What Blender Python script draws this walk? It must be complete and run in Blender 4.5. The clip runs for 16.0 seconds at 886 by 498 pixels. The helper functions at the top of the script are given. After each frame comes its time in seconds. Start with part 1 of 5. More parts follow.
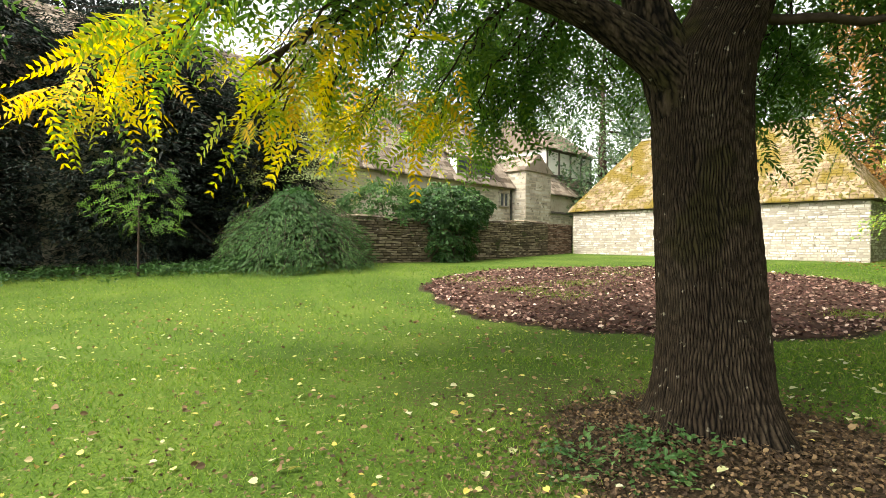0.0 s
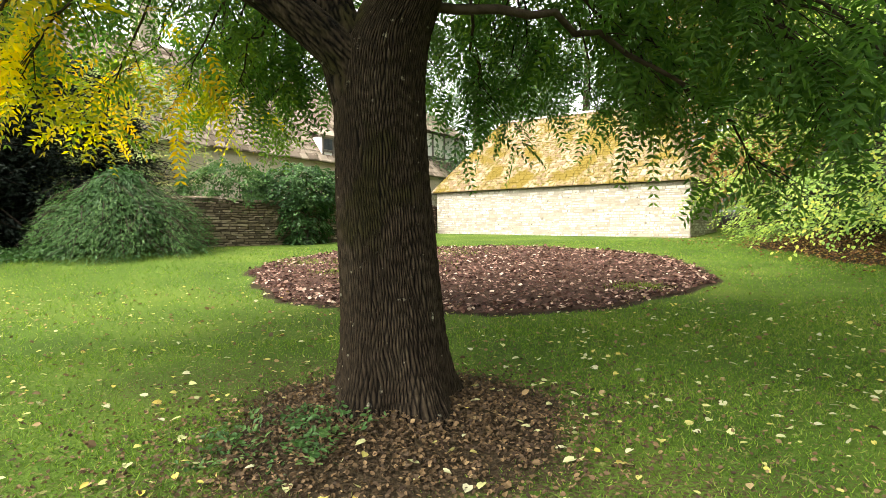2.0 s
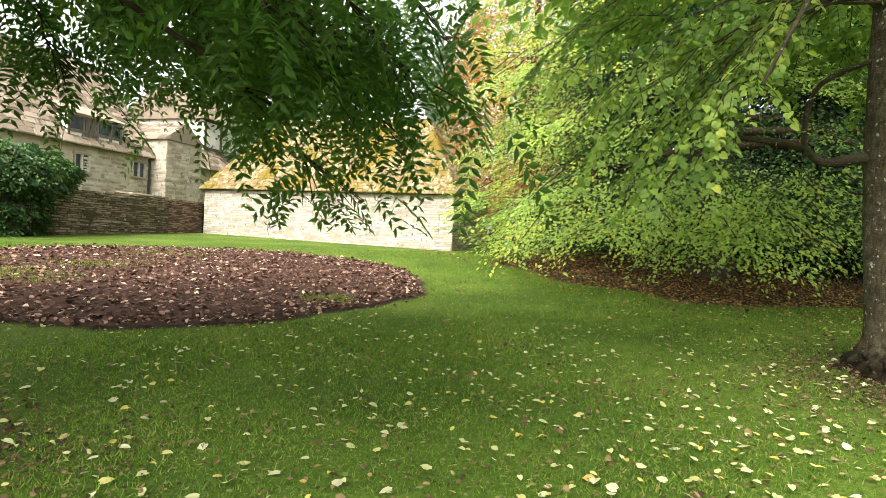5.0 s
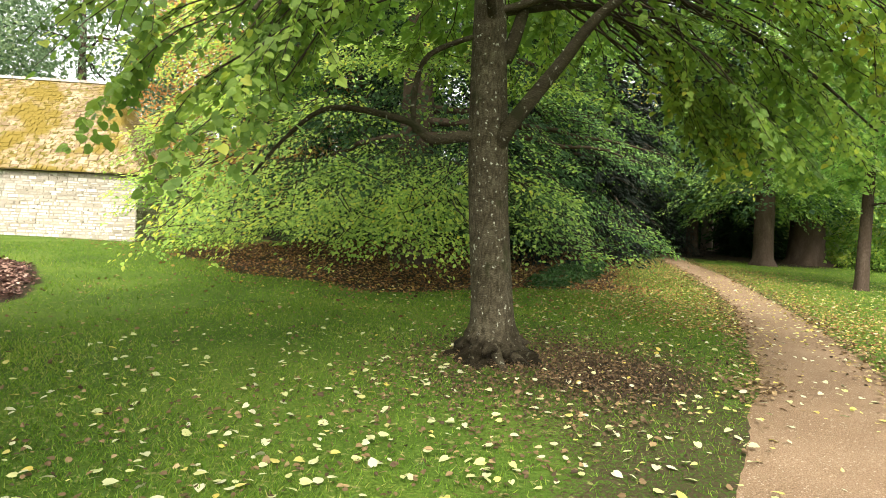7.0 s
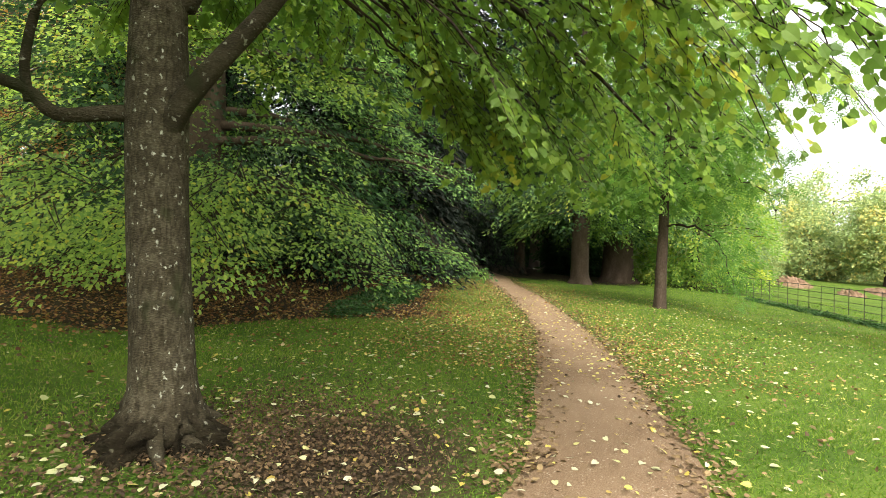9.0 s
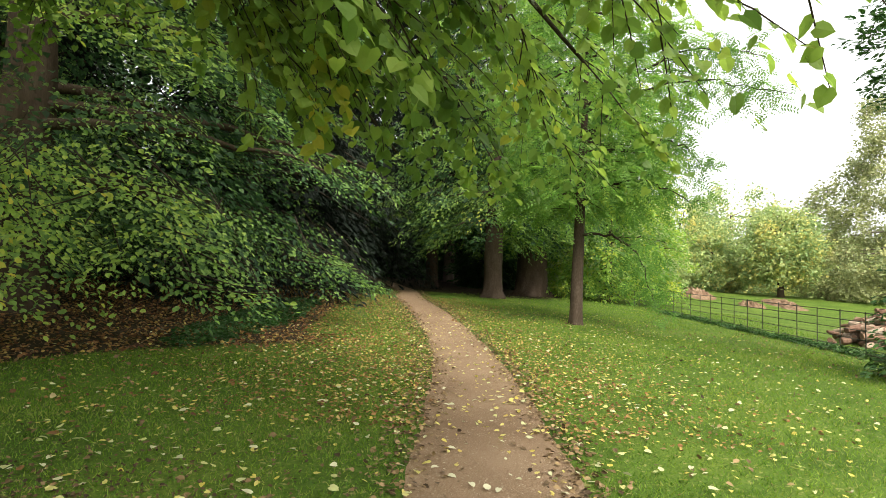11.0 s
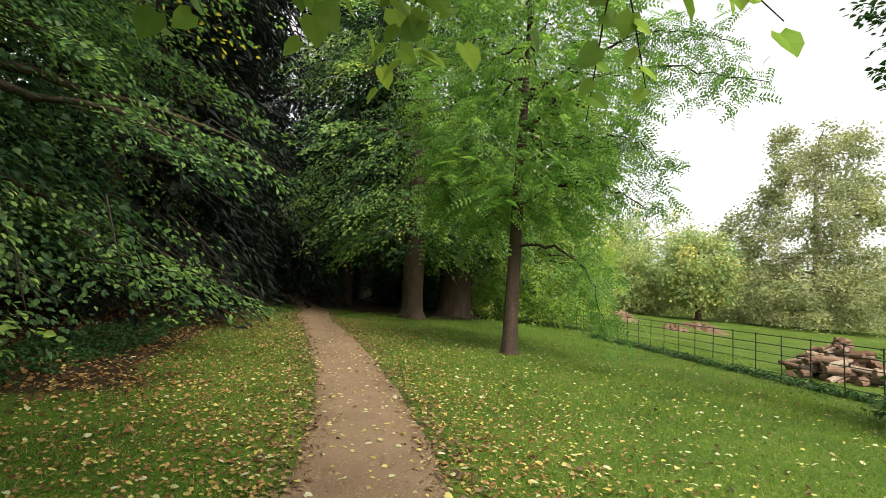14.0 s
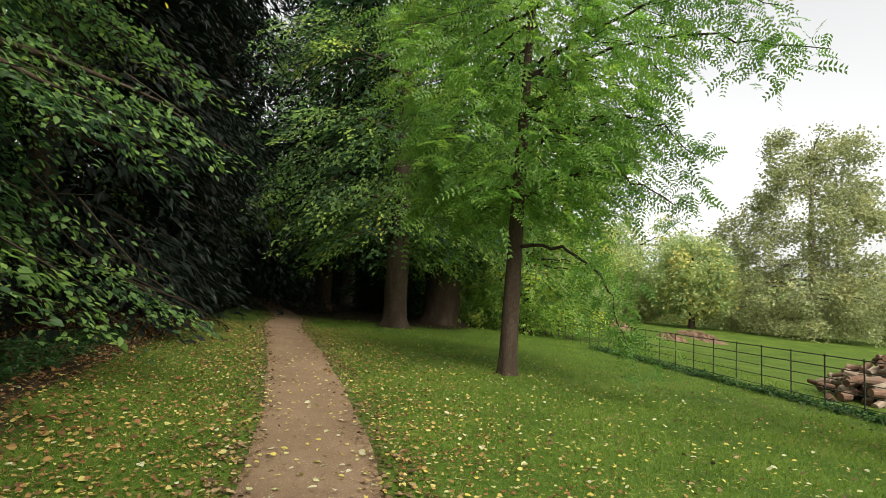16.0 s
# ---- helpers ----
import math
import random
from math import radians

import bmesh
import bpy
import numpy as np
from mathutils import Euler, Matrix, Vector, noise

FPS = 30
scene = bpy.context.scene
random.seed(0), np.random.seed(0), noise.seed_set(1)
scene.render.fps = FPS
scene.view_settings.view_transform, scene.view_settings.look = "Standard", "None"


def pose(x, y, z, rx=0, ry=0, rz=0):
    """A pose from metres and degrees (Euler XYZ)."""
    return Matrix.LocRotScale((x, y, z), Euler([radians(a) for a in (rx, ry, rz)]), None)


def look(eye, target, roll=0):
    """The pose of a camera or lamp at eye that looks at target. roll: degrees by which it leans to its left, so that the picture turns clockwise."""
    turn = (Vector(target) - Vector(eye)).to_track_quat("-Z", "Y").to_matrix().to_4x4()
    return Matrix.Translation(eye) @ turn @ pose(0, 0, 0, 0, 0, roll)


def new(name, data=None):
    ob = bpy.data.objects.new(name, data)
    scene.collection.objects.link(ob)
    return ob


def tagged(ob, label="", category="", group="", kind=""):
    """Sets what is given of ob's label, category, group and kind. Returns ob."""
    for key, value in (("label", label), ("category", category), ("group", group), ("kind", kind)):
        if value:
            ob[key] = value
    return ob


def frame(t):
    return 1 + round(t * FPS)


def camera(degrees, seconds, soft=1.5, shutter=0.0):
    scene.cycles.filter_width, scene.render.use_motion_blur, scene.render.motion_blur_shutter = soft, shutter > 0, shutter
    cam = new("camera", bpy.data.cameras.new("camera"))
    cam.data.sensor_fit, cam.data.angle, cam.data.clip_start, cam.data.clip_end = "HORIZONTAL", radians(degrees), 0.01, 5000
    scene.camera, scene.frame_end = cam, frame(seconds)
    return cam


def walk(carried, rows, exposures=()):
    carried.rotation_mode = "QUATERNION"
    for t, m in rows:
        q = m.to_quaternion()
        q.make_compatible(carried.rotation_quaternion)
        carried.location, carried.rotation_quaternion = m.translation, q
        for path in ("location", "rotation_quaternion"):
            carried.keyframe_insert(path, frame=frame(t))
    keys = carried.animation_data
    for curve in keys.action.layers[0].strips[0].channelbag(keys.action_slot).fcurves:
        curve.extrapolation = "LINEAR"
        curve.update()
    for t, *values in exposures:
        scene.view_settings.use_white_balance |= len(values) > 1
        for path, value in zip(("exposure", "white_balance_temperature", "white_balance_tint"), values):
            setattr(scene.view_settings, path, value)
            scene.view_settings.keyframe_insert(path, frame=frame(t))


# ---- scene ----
cam = camera(74.7, 16.0, soft=0.85)
PATH = [
    (0.0, 0.140, -0.397, 1.661, 90.02, -0.39, -1.00),
    (0.5, 0.484, -0.382, 1.676, 89.86, -0.53, 1.01),
    (1.0, 0.901, -0.473, 1.691, 89.13, -1.03, 0.89),
    (1.5, 1.342, -0.539, 1.662, 88.34, -0.88, -5.52),
    (2.0, 1.820, -0.586, 1.680, 88.10, 0.46, -11.00),
    (2.5, 2.287, -0.696, 1.714, 89.21, -0.76, -13.47),
    (3.0, 2.741, -0.732, 1.696, 89.92, -2.32, -16.50),
    (3.2, 2.948, -0.753, 1.727, 90.02, -2.27, -17.50),
    (5.3, 4.845, -0.509, 1.677, 88.88, -2.87, -31.16),
    (5.5, 5.066, -0.530, 1.662, 88.73, -2.83, -34.06),
    (6.0, 5.621, -0.577, 1.712, 88.72, -2.76, -43.00),
    (6.5, 6.190, -0.665, 1.735, 88.72, -2.68, -45.63),
    (7.0, 6.777, -0.700, 1.707, 89.26, -2.27, -51.43),
    (7.5, 7.380, -0.754, 1.717, 90.43, -2.12, -58.07),
    (8.0, 7.932, -0.809, 1.784, 91.11, -2.07, -62.20),
    (8.5, 8.504, -0.788, 1.820, 91.41, -2.05, -64.17),
    (9.0, 9.127, -0.809, 1.827, 91.71, -1.89, -66.21),
    (9.5, 9.768, -0.746, 1.837, 92.10, -1.93, -68.94),
    (11.8, 12.514, -0.436, 1.860, 94.07, -1.91, -76.64),
    (12.0, 12.735, -0.402, 1.863, 94.29, -2.08, -77.40),
    (12.5, 13.317, -0.289, 1.867, 94.37, -2.15, -79.18),
    (13.0, 13.925, -0.135, 1.860, 94.65, -2.01, -80.32),
    (13.5, 14.513, -0.045, 1.849, 94.97, -2.27, -81.32),
    (14.0, 15.080, 0.032, 1.874, 95.32, -2.57, -81.96),
    (14.5, 15.657, 0.125, 1.888, 95.64, -2.52, -82.25),
    (15.0, 16.239, 0.203, 1.942, 95.83, -2.57, -82.62),
    (15.5, 16.866, 0.317, 2.002, 95.98, -2.63, -82.61),
    (16.0, 17.426, 0.394, 2.009, 95.83, -2.90, -83.40),
]
walk(cam, [(t, pose(*p)) for t, *p in PATH], [(t, e, 6750, 9) for t, e in ((0.0, 1.95), (2.5, 2.2), (6.0, 2.1), (8.0, 2.05), (9.5, 1.9), (12.0, 1.6), (14.0, 1.3), (16.0, 1.05))])

# ---- world, sun, exposure ----
world = bpy.data.worlds.new("overcast_sky")
scene.world = world
world.use_nodes = True
wn = world.node_tree.nodes
wl = world.node_tree.links
sky = wn.new("ShaderNodeTexSky")
sky.sky_type = "NISHITA"
sky.sun_disc = False
sky.sun_elevation = radians(48)
sky.sun_rotation = radians(239)
sky.air_density, sky.dust_density, sky.ozone_density = 1.0, 4.0, 1.0
grey = wn.new("ShaderNodeHueSaturation")
grey.inputs["Saturation"].default_value = 0.12
wl.new(sky.outputs["Color"], grey.inputs["Color"])
wl.new(grey.outputs["Color"], wn["Background"].inputs["Color"])
wn["Background"].inputs["Strength"].default_value = 0.15
sun_data = bpy.data.lights.new("sun", "SUN")
sun_data.energy, sun_data.angle, sun_data.color = 1.5, radians(38), (1.0, 0.96, 0.88)
sun = new("sun", sun_data)
sun.matrix_world = look((-50, -30, 62), (0, 0, 0))

# ---- materials ----


def mat(name, cols, scale=6.0, rough=0.8, bump=0.3, bump_scale=40.0, stretch=(1, 1, 1), metal=0.0, speck=None, tint=None, fine=0.25, blotch=None, random_obj=0.0, crest=None):
    """Principled surface: a ramp of cols over two noises, relief from a finer one; speck / blotch: (colour, scale, amount)."""
    m = bpy.data.materials.new(name)
    m.use_nodes = True
    nt = m.node_tree
    n, l = nt.nodes, nt.links
    b = n["Principled BSDF"]
    b.inputs["Roughness"].default_value, b.inputs["Metallic"].default_value = rough, metal
    b.inputs["Specular IOR Level"].default_value = 0.5 if rough < 0.7 else 0.08
    mp = n.new("ShaderNodeMapping")
    mp.inputs["Scale"].default_value = stretch
    geo = n.new("ShaderNodeNewGeometry")
    l.new(geo.outputs["Position"], mp.inputs["Vector"])
    big = n.new("ShaderNodeTexNoise")
    big.inputs["Scale"].default_value, big.inputs["Detail"].default_value = scale, 6
    small = n.new("ShaderNodeTexNoise")
    small.inputs["Scale"].default_value, small.inputs["Detail"].default_value = bump_scale, 5
    for t in (big, small):
        l.new(mp.outputs["Vector"], t.inputs["Vector"])
    ma = n.new("ShaderNodeMix")
    ma.inputs["Factor"].default_value = fine
    l.new(big.outputs["Fac"], ma.inputs["A"])
    l.new(small.outputs["Fac"], ma.inputs["B"])
    val = ma.outputs["Result"]
    if random_obj:
        oi = n.new("ShaderNodeObjectInfo")
        gi = n.new("ShaderNodeMath")
        gi.operation = "ADD"
        l.new(oi.outputs["Random"], gi.inputs[0])
        l.new(geo.outputs["Random Per Island"], gi.inputs[1])
        fr = n.new("ShaderNodeMath")
        fr.operation = "FRACT"
        l.new(gi.outputs[0], fr.inputs[0])
        mr = n.new("ShaderNodeMix")
        mr.inputs["Factor"].default_value = random_obj
        l.new(val, mr.inputs["A"])
        l.new(fr.outputs[0], mr.inputs["B"])
        val = mr.outputs["Result"]
    ramp = n.new("ShaderNodeValToRGB")
    el = ramp.color_ramp.elements
    lo, hi = 0.3, 0.7
    el[0].position, el[0].color = lo, (*cols[0], 1)
    el[1].position, el[1].color = hi, (*cols[-1], 1)
    for i, c in enumerate(cols[1:-1]):
        e = el.new(lo + (hi - lo) * (i + 1) / (len(cols) - 1))
        e.color = (*c, 1)
    l.new(val, ramp.inputs["Fac"])
    out = ramp.outputs["Color"]
    for extra in (speck, blotch):
        if extra:
            c, s, amount = extra
            no = n.new("ShaderNodeTexNoise")
            no.inputs["Scale"].default_value, no.inputs["Detail"].default_value = s, 3
            l.new(geo.outputs["Position"], no.inputs["Vector"])
            st = n.new("ShaderNodeMapRange")
            st.inputs["From Min"].default_value, st.inputs["From Max"].default_value = 0.72 - amount, 0.76 - amount * 0.7
            l.new(no.outputs["Fac"], st.inputs["Value"])
            mx = n.new("ShaderNodeMix")
            mx.data_type = "RGBA"
            l.new(st.outputs["Result"], mx.inputs["Factor"])
            l.new(out, mx.inputs["A"])
            mx.inputs["B"].default_value = (*c, 1)
            out = mx.outputs["Result"]
    if tint:
        at = n.new("ShaderNodeAttribute")
        at.attribute_name = "soil"
        mx = n.new("ShaderNodeMix")
        mx.data_type = "RGBA"
        edge = n.new("ShaderNodeMath")
        edge.operation = "MULTIPLY_ADD"
        l.new(small.outputs["Fac"], edge.inputs[0])
        edge.inputs[1].default_value = 0.9
        l.new(at.outputs["Fac"], edge.inputs[2])
        st = n.new("ShaderNodeMapRange")
        st.inputs["From Min"].default_value, st.inputs["From Max"].default_value = 0.88, 1.02
        l.new(edge.outputs[0], st.inputs["Value"])
        l.new(st.outputs["Result"], mx.inputs["Factor"])
        l.new(out, mx.inputs["A"])
        r2 = n.new("ShaderNodeValToRGB")
        r2.color_ramp.elements[0].position, r2.color_ramp.elements[0].color = 0.35, (*tint[0], 1)
        r2.color_ramp.elements[1].position, r2.color_ramp.elements[1].color = 0.65, (*tint[1], 1)
        l.new(small.outputs["Fac"], r2.inputs["Fac"])
        l.new(r2.outputs["Color"], mx.inputs["B"])
        out = mx.outputs["Result"]
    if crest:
        # weathered pale ridge tops; the shade in the furrows is multiplied into the colour
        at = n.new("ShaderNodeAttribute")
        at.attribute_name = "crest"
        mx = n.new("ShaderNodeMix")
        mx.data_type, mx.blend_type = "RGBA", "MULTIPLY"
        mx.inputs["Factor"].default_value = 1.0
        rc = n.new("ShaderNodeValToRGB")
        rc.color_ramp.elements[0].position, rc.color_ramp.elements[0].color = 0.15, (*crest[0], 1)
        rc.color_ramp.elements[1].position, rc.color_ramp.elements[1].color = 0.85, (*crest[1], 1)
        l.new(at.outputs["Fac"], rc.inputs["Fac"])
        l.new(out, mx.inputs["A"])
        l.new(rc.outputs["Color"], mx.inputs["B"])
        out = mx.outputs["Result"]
    l.new(out, b.inputs["Base Color"])
    bp = n.new("ShaderNodeBump")
    bp.inputs["Strength"].default_value, bp.inputs["Distance"].default_value = bump, 0.02
    l.new(small.outputs["Fac"], bp.inputs["Height"])
    l.new(bp.outputs["Normal"], b.inputs["Normal"])
    return m


def leaf_mat(name, cols, thin=0.45, rough=0.5):
    """Leaf: colour by the attribute tint, some light passes through."""
    m = bpy.data.materials.new(name)
    m.use_nodes = True
    n, l = m.node_tree.nodes, m.node_tree.links
    b = n["Principled BSDF"]
    b.inputs["Roughness"].default_value = rough
    b.inputs["Specular IOR Level"].default_value = 0.2
    at = n.new("ShaderNodeAttribute")
    at.attribute_name = "tint"
    ramp = n.new("ShaderNodeValToRGB")
    el = ramp.color_ramp.elements
    el[0].position, el[0].color = 0.0, (*cols[0], 1)
    el[1].position, el[1].color = 1.0, (*cols[-1], 1)
    for i, c in enumerate(cols[1:-1]):
        el.new((i + 1) / (len(cols) - 1)).color = (*c, 1)
    l.new(at.outputs["Fac"], ramp.inputs["Fac"])
    l.new(ramp.outputs["Color"], b.inputs["Base Color"])
    tr = n.new("ShaderNodeBsdfTranslucent")
    hs = n.new("ShaderNodeHueSaturation")
    hs.inputs["Value"].default_value = 2.0
    hs.inputs["Saturation"].default_value = 1.1
    l.new(ramp.outputs["Color"], hs.inputs["Color"])
    l.new(hs.outputs["Color"], tr.inputs["Color"])
    mx = n.new("ShaderNodeMixShader")
    mx.inputs[0].default_value = thin
    l.new(b.outputs[0], mx.inputs[1])
    l.new(tr.outputs[0], mx.inputs[2])
    l.new(mx.outputs[0], n["Material Output"].inputs["Surface"])
    return m


M_GRASS = mat("lawn", [(0.02, 0.042, 0.006), (0.055, 0.095, 0.012), (0.115, 0.15, 0.024)], 0.6, 0.9, 1.0, 38, speck=((0.17, 0.17, 0.06), 14, 0.1), tint=((0.014, 0.01, 0.006), (0.05, 0.036, 0.02)), fine=0.55)
M_PATH = mat("hoggin", [(0.1, 0.064, 0.037), (0.18, 0.12, 0.073), (0.28, 0.198, 0.13)], 1.1, 0.95, 0.9, 90, speck=((0.34, 0.28, 0.2), 45, 0.1), fine=0.7)
M_SOIL = mat("mulch_soil", [(0.021, 0.0126, 0.0084), (0.0525, 0.028, 0.0196), (0.098, 0.0595, 0.042)], 3, 0.95, 1.0, 35, fine=0.6)
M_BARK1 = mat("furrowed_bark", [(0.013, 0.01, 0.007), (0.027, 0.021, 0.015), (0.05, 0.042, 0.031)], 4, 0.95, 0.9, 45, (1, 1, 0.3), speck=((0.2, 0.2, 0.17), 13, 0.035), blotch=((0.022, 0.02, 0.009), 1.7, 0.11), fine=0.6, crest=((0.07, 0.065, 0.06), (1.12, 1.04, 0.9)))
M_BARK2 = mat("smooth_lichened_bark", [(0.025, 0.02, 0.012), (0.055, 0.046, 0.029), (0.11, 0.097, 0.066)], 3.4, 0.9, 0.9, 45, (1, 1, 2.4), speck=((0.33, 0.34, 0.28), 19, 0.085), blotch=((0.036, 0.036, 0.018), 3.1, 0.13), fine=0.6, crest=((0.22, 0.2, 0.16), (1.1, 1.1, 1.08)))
M_BARK3 = mat("brown_bark", [(0.027, 0.0189, 0.0135), (0.054, 0.0382, 0.027), (0.09, 0.0675, 0.0495)], 3, 0.95, 0.9, 30, (1, 1, 0.4), fine=0.5)
M_BARKP = mat("pale_bark", [(0.112, 0.091, 0.07), (0.196, 0.168, 0.133), (0.28, 0.245, 0.196)], 2, 0.9, 0.6, 20, (1, 1, 0.5))
M_TWIG = mat("dark_twig", [(0.025, 0.018, 0.013), (0.06, 0.045, 0.033)], 12, 0.9, 0.3, 60)
M_STONE = mat("limestone", [(0.25, 0.222, 0.178), (0.37, 0.335, 0.275), (0.5, 0.47, 0.4)], 1.3, 0.95, 0.9, 22, speck=((0.15, 0.13, 0.1), 6, 0.1), fine=0.4, random_obj=0.45)
M_MORTAR = mat("lime_mortar", [(0.22, 0.195, 0.15), (0.32, 0.285, 0.22)], 4, 0.95, 0.6, 30)
M_WALLSTONE = mat("weathered_wall_stone", [(0.0765, 0.0612, 0.0425), (0.145, 0.115, 0.0765), (0.238, 0.196, 0.136)], 1.6, 0.95, 0.9, 24, speck=((0.4, 0.38, 0.32), 7, 0.05), blotch=((0.06, 0.07, 0.03), 1.1, 0.1), random_obj=0.45)
M_DARKJOINT = mat("earth_joint", [(0.04, 0.032, 0.024), (0.08, 0.064, 0.047)], 6, 0.95, 0.6, 30)
M_SLATE = mat("mossy_stone_slate", [(0.133, 0.0936, 0.0546), (0.211, 0.156, 0.0936), (0.296, 0.234, 0.156)], 0.8, 0.95, 0.9, 20, blotch=((0.13, 0.095, 0.02), 0.9, 0.25), speck=((0.1, 0.085, 0.02), 6.0, 0.22), random_obj=0.3)
M_SLATE2 = mat("brown_stone_slate", [(0.12, 0.095, 0.07), (0.2, 0.16, 0.12), (0.29, 0.24, 0.185)], 0.7, 0.95, 0.8, 18, speck=((0.09, 0.08, 0.05), 3, 0.1), random_obj=0.45)
M_HOUSE = mat("house_rubble", [(0.306, 0.264, 0.196), (0.408, 0.357, 0.272), (0.493, 0.451, 0.365)], 1.4, 0.95, 0.7, 12, speck=((0.24, 0.21, 0.15), 4, 0.08), fine=0.45)
M_PLASTER = mat("white_limewash", [(0.68, 0.66, 0.6), (0.78, 0.76, 0.7)], 2, 0.9, 0.3, 25)
M_TIMBER = mat("grey_oak", [(0.07, 0.06, 0.05), (0.16, 0.14, 0.12)], 5, 0.85, 0.5, 30, (1, 1, 0.2))
M_GLASSD = mat("leaded_glass", [(0.03, 0.035, 0.04), (0.07, 0.08, 0.09)], 3, 0.12, 0.1, 20)
M_IRON = mat("dark_green_iron", [(0.03, 0.035, 0.03), (0.07, 0.065, 0.05)], 8, 0.6, 0.3, 50, metal=0.4)
M_LOG = mat("cut_log", [(0.088, 0.0495, 0.033), (0.176, 0.11, 0.077), (0.275, 0.22, 0.165)], 2.5, 0.9, 0.6, 25, random_obj=0.4)
M_EARTH = mat("brown_heap", [(0.07, 0.042, 0.026), (0.15, 0.095, 0.06), (0.22, 0.155, 0.105)], 1.2, 0.95, 1.0, 8, fine=0.5)

L_ASH = leaf_mat("pinnate_leaf", [(0.034, 0.08, 0.018), (0.066, 0.132, 0.024), (0.14, 0.22, 0.03), (0.478, 0.386, 0.0184), (0.607, 0.368, 0.0184)], 0.5)
L_LIME = leaf_mat("lime_leaf", [(0.066, 0.118, 0.03), (0.125, 0.2, 0.047), (0.22, 0.3, 0.065), (0.48, 0.4, 0.075)], 0.5)
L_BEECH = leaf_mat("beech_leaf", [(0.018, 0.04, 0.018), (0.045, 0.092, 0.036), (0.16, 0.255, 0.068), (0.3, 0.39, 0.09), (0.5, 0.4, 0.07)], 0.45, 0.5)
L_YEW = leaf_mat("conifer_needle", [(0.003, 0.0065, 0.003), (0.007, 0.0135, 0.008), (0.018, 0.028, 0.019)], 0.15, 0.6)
L_BUSH = leaf_mat("shrub_leaf", [(0.0224, 0.056, 0.016), (0.048, 0.104, 0.028), (0.096, 0.16, 0.048)], 0.3)
L_GREYGREEN = leaf_mat("grey_green_leaf", [(0.05, 0.09, 0.045), (0.1, 0.15, 0.075), (0.17, 0.22, 0.1)], 0.35)
L_YOUNG = leaf_mat("bright_leaf", [(0.062, 0.13, 0.03), (0.12, 0.215, 0.047), (0.22, 0.31, 0.065), (0.5, 0.45, 0.085)], 0.5)
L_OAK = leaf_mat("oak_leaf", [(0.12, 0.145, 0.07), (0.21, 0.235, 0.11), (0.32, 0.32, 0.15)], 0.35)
# distance haze of the far trees is put into these paler greens
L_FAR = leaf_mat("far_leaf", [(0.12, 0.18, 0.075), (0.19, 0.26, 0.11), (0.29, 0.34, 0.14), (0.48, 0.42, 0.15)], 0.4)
L_COPPER = leaf_mat("copper_leaf", [(0.17, 0.09, 0.04), (0.3, 0.17, 0.06), (0.4, 0.27, 0.1)], 0.4)
L_IVY = leaf_mat("ivy_leaf", [(0.018, 0.05, 0.014), (0.045, 0.1, 0.026), (0.12, 0.19, 0.06)], 0.2, 0.35)
L_GRASS = leaf_mat("grass_blade", [(0.036, 0.082, 0.011), (0.07, 0.13, 0.015), (0.125, 0.19, 0.026), (0.22, 0.22, 0.07)], 0.4, 0.6)
L_DEAD = leaf_mat("fallen_brown_leaf", [(0.033, 0.021, 0.012), (0.07, 0.045, 0.023), (0.135, 0.088, 0.044), (0.23, 0.16, 0.08), (0.37, 0.29, 0.16)], 0.1, 0.75)
L_RUSSET = leaf_mat("russet_beech_leaf", [(0.036, 0.017, 0.01), (0.1, 0.044, 0.022), (0.19, 0.095, 0.038), (0.29, 0.195, 0.065), (0.38, 0.32, 0.11)], 0.1, 0.75)
L_MULCH = leaf_mat("mulch_leaf", [(0.032, 0.015, 0.012), (0.075, 0.036, 0.028), (0.15, 0.08, 0.06), (0.31, 0.2, 0.155), (0.56, 0.43, 0.34)], 0.05, 0.8)
L_PALE = leaf_mat("fallen_pale_leaf", [(0.4, 0.385, 0.26), (0.35, 0.36, 0.17), (0.4, 0.33, 0.07), (0.27, 0.17, 0.065)], 0.15, 0.6)

# ---- shared builders ----


def smooth(v):
    v = np.clip(v, 0, 1)
    return v * v * (3 - 2 * v)


def gz(x, y):
    """Height of the ground: a lawn that climbs towards the house and, gently, along the walk."""
    x, y = np.asarray(x, float), np.asarray(y, float)
    xs, ys = np.clip(x, -60, 90), np.clip(y, -60, 60)
    z = 0.0157 * xs + 0.0386 * ys + 0.25 * smooth((ys - 8) / 11) + 0.2 * smooth((2 - xs) / 5) * smooth((ys - 12) / 8)
    z = z + 0.2 * smooth((xs - 22) / 12) * smooth((ys + 4) / 6)
    z = z + 0.8 * smooth((xs - 58) / 22) * smooth((2 - ys) / 6)
    for cx, cy, r, h in ((2.3, 4.05, 1.35, 0.2), (12.45, 3.0, 0.9, 0.1)):
        z = z + h * smooth(1 - np.hypot(x - cx, y - cy) / r)
    return z


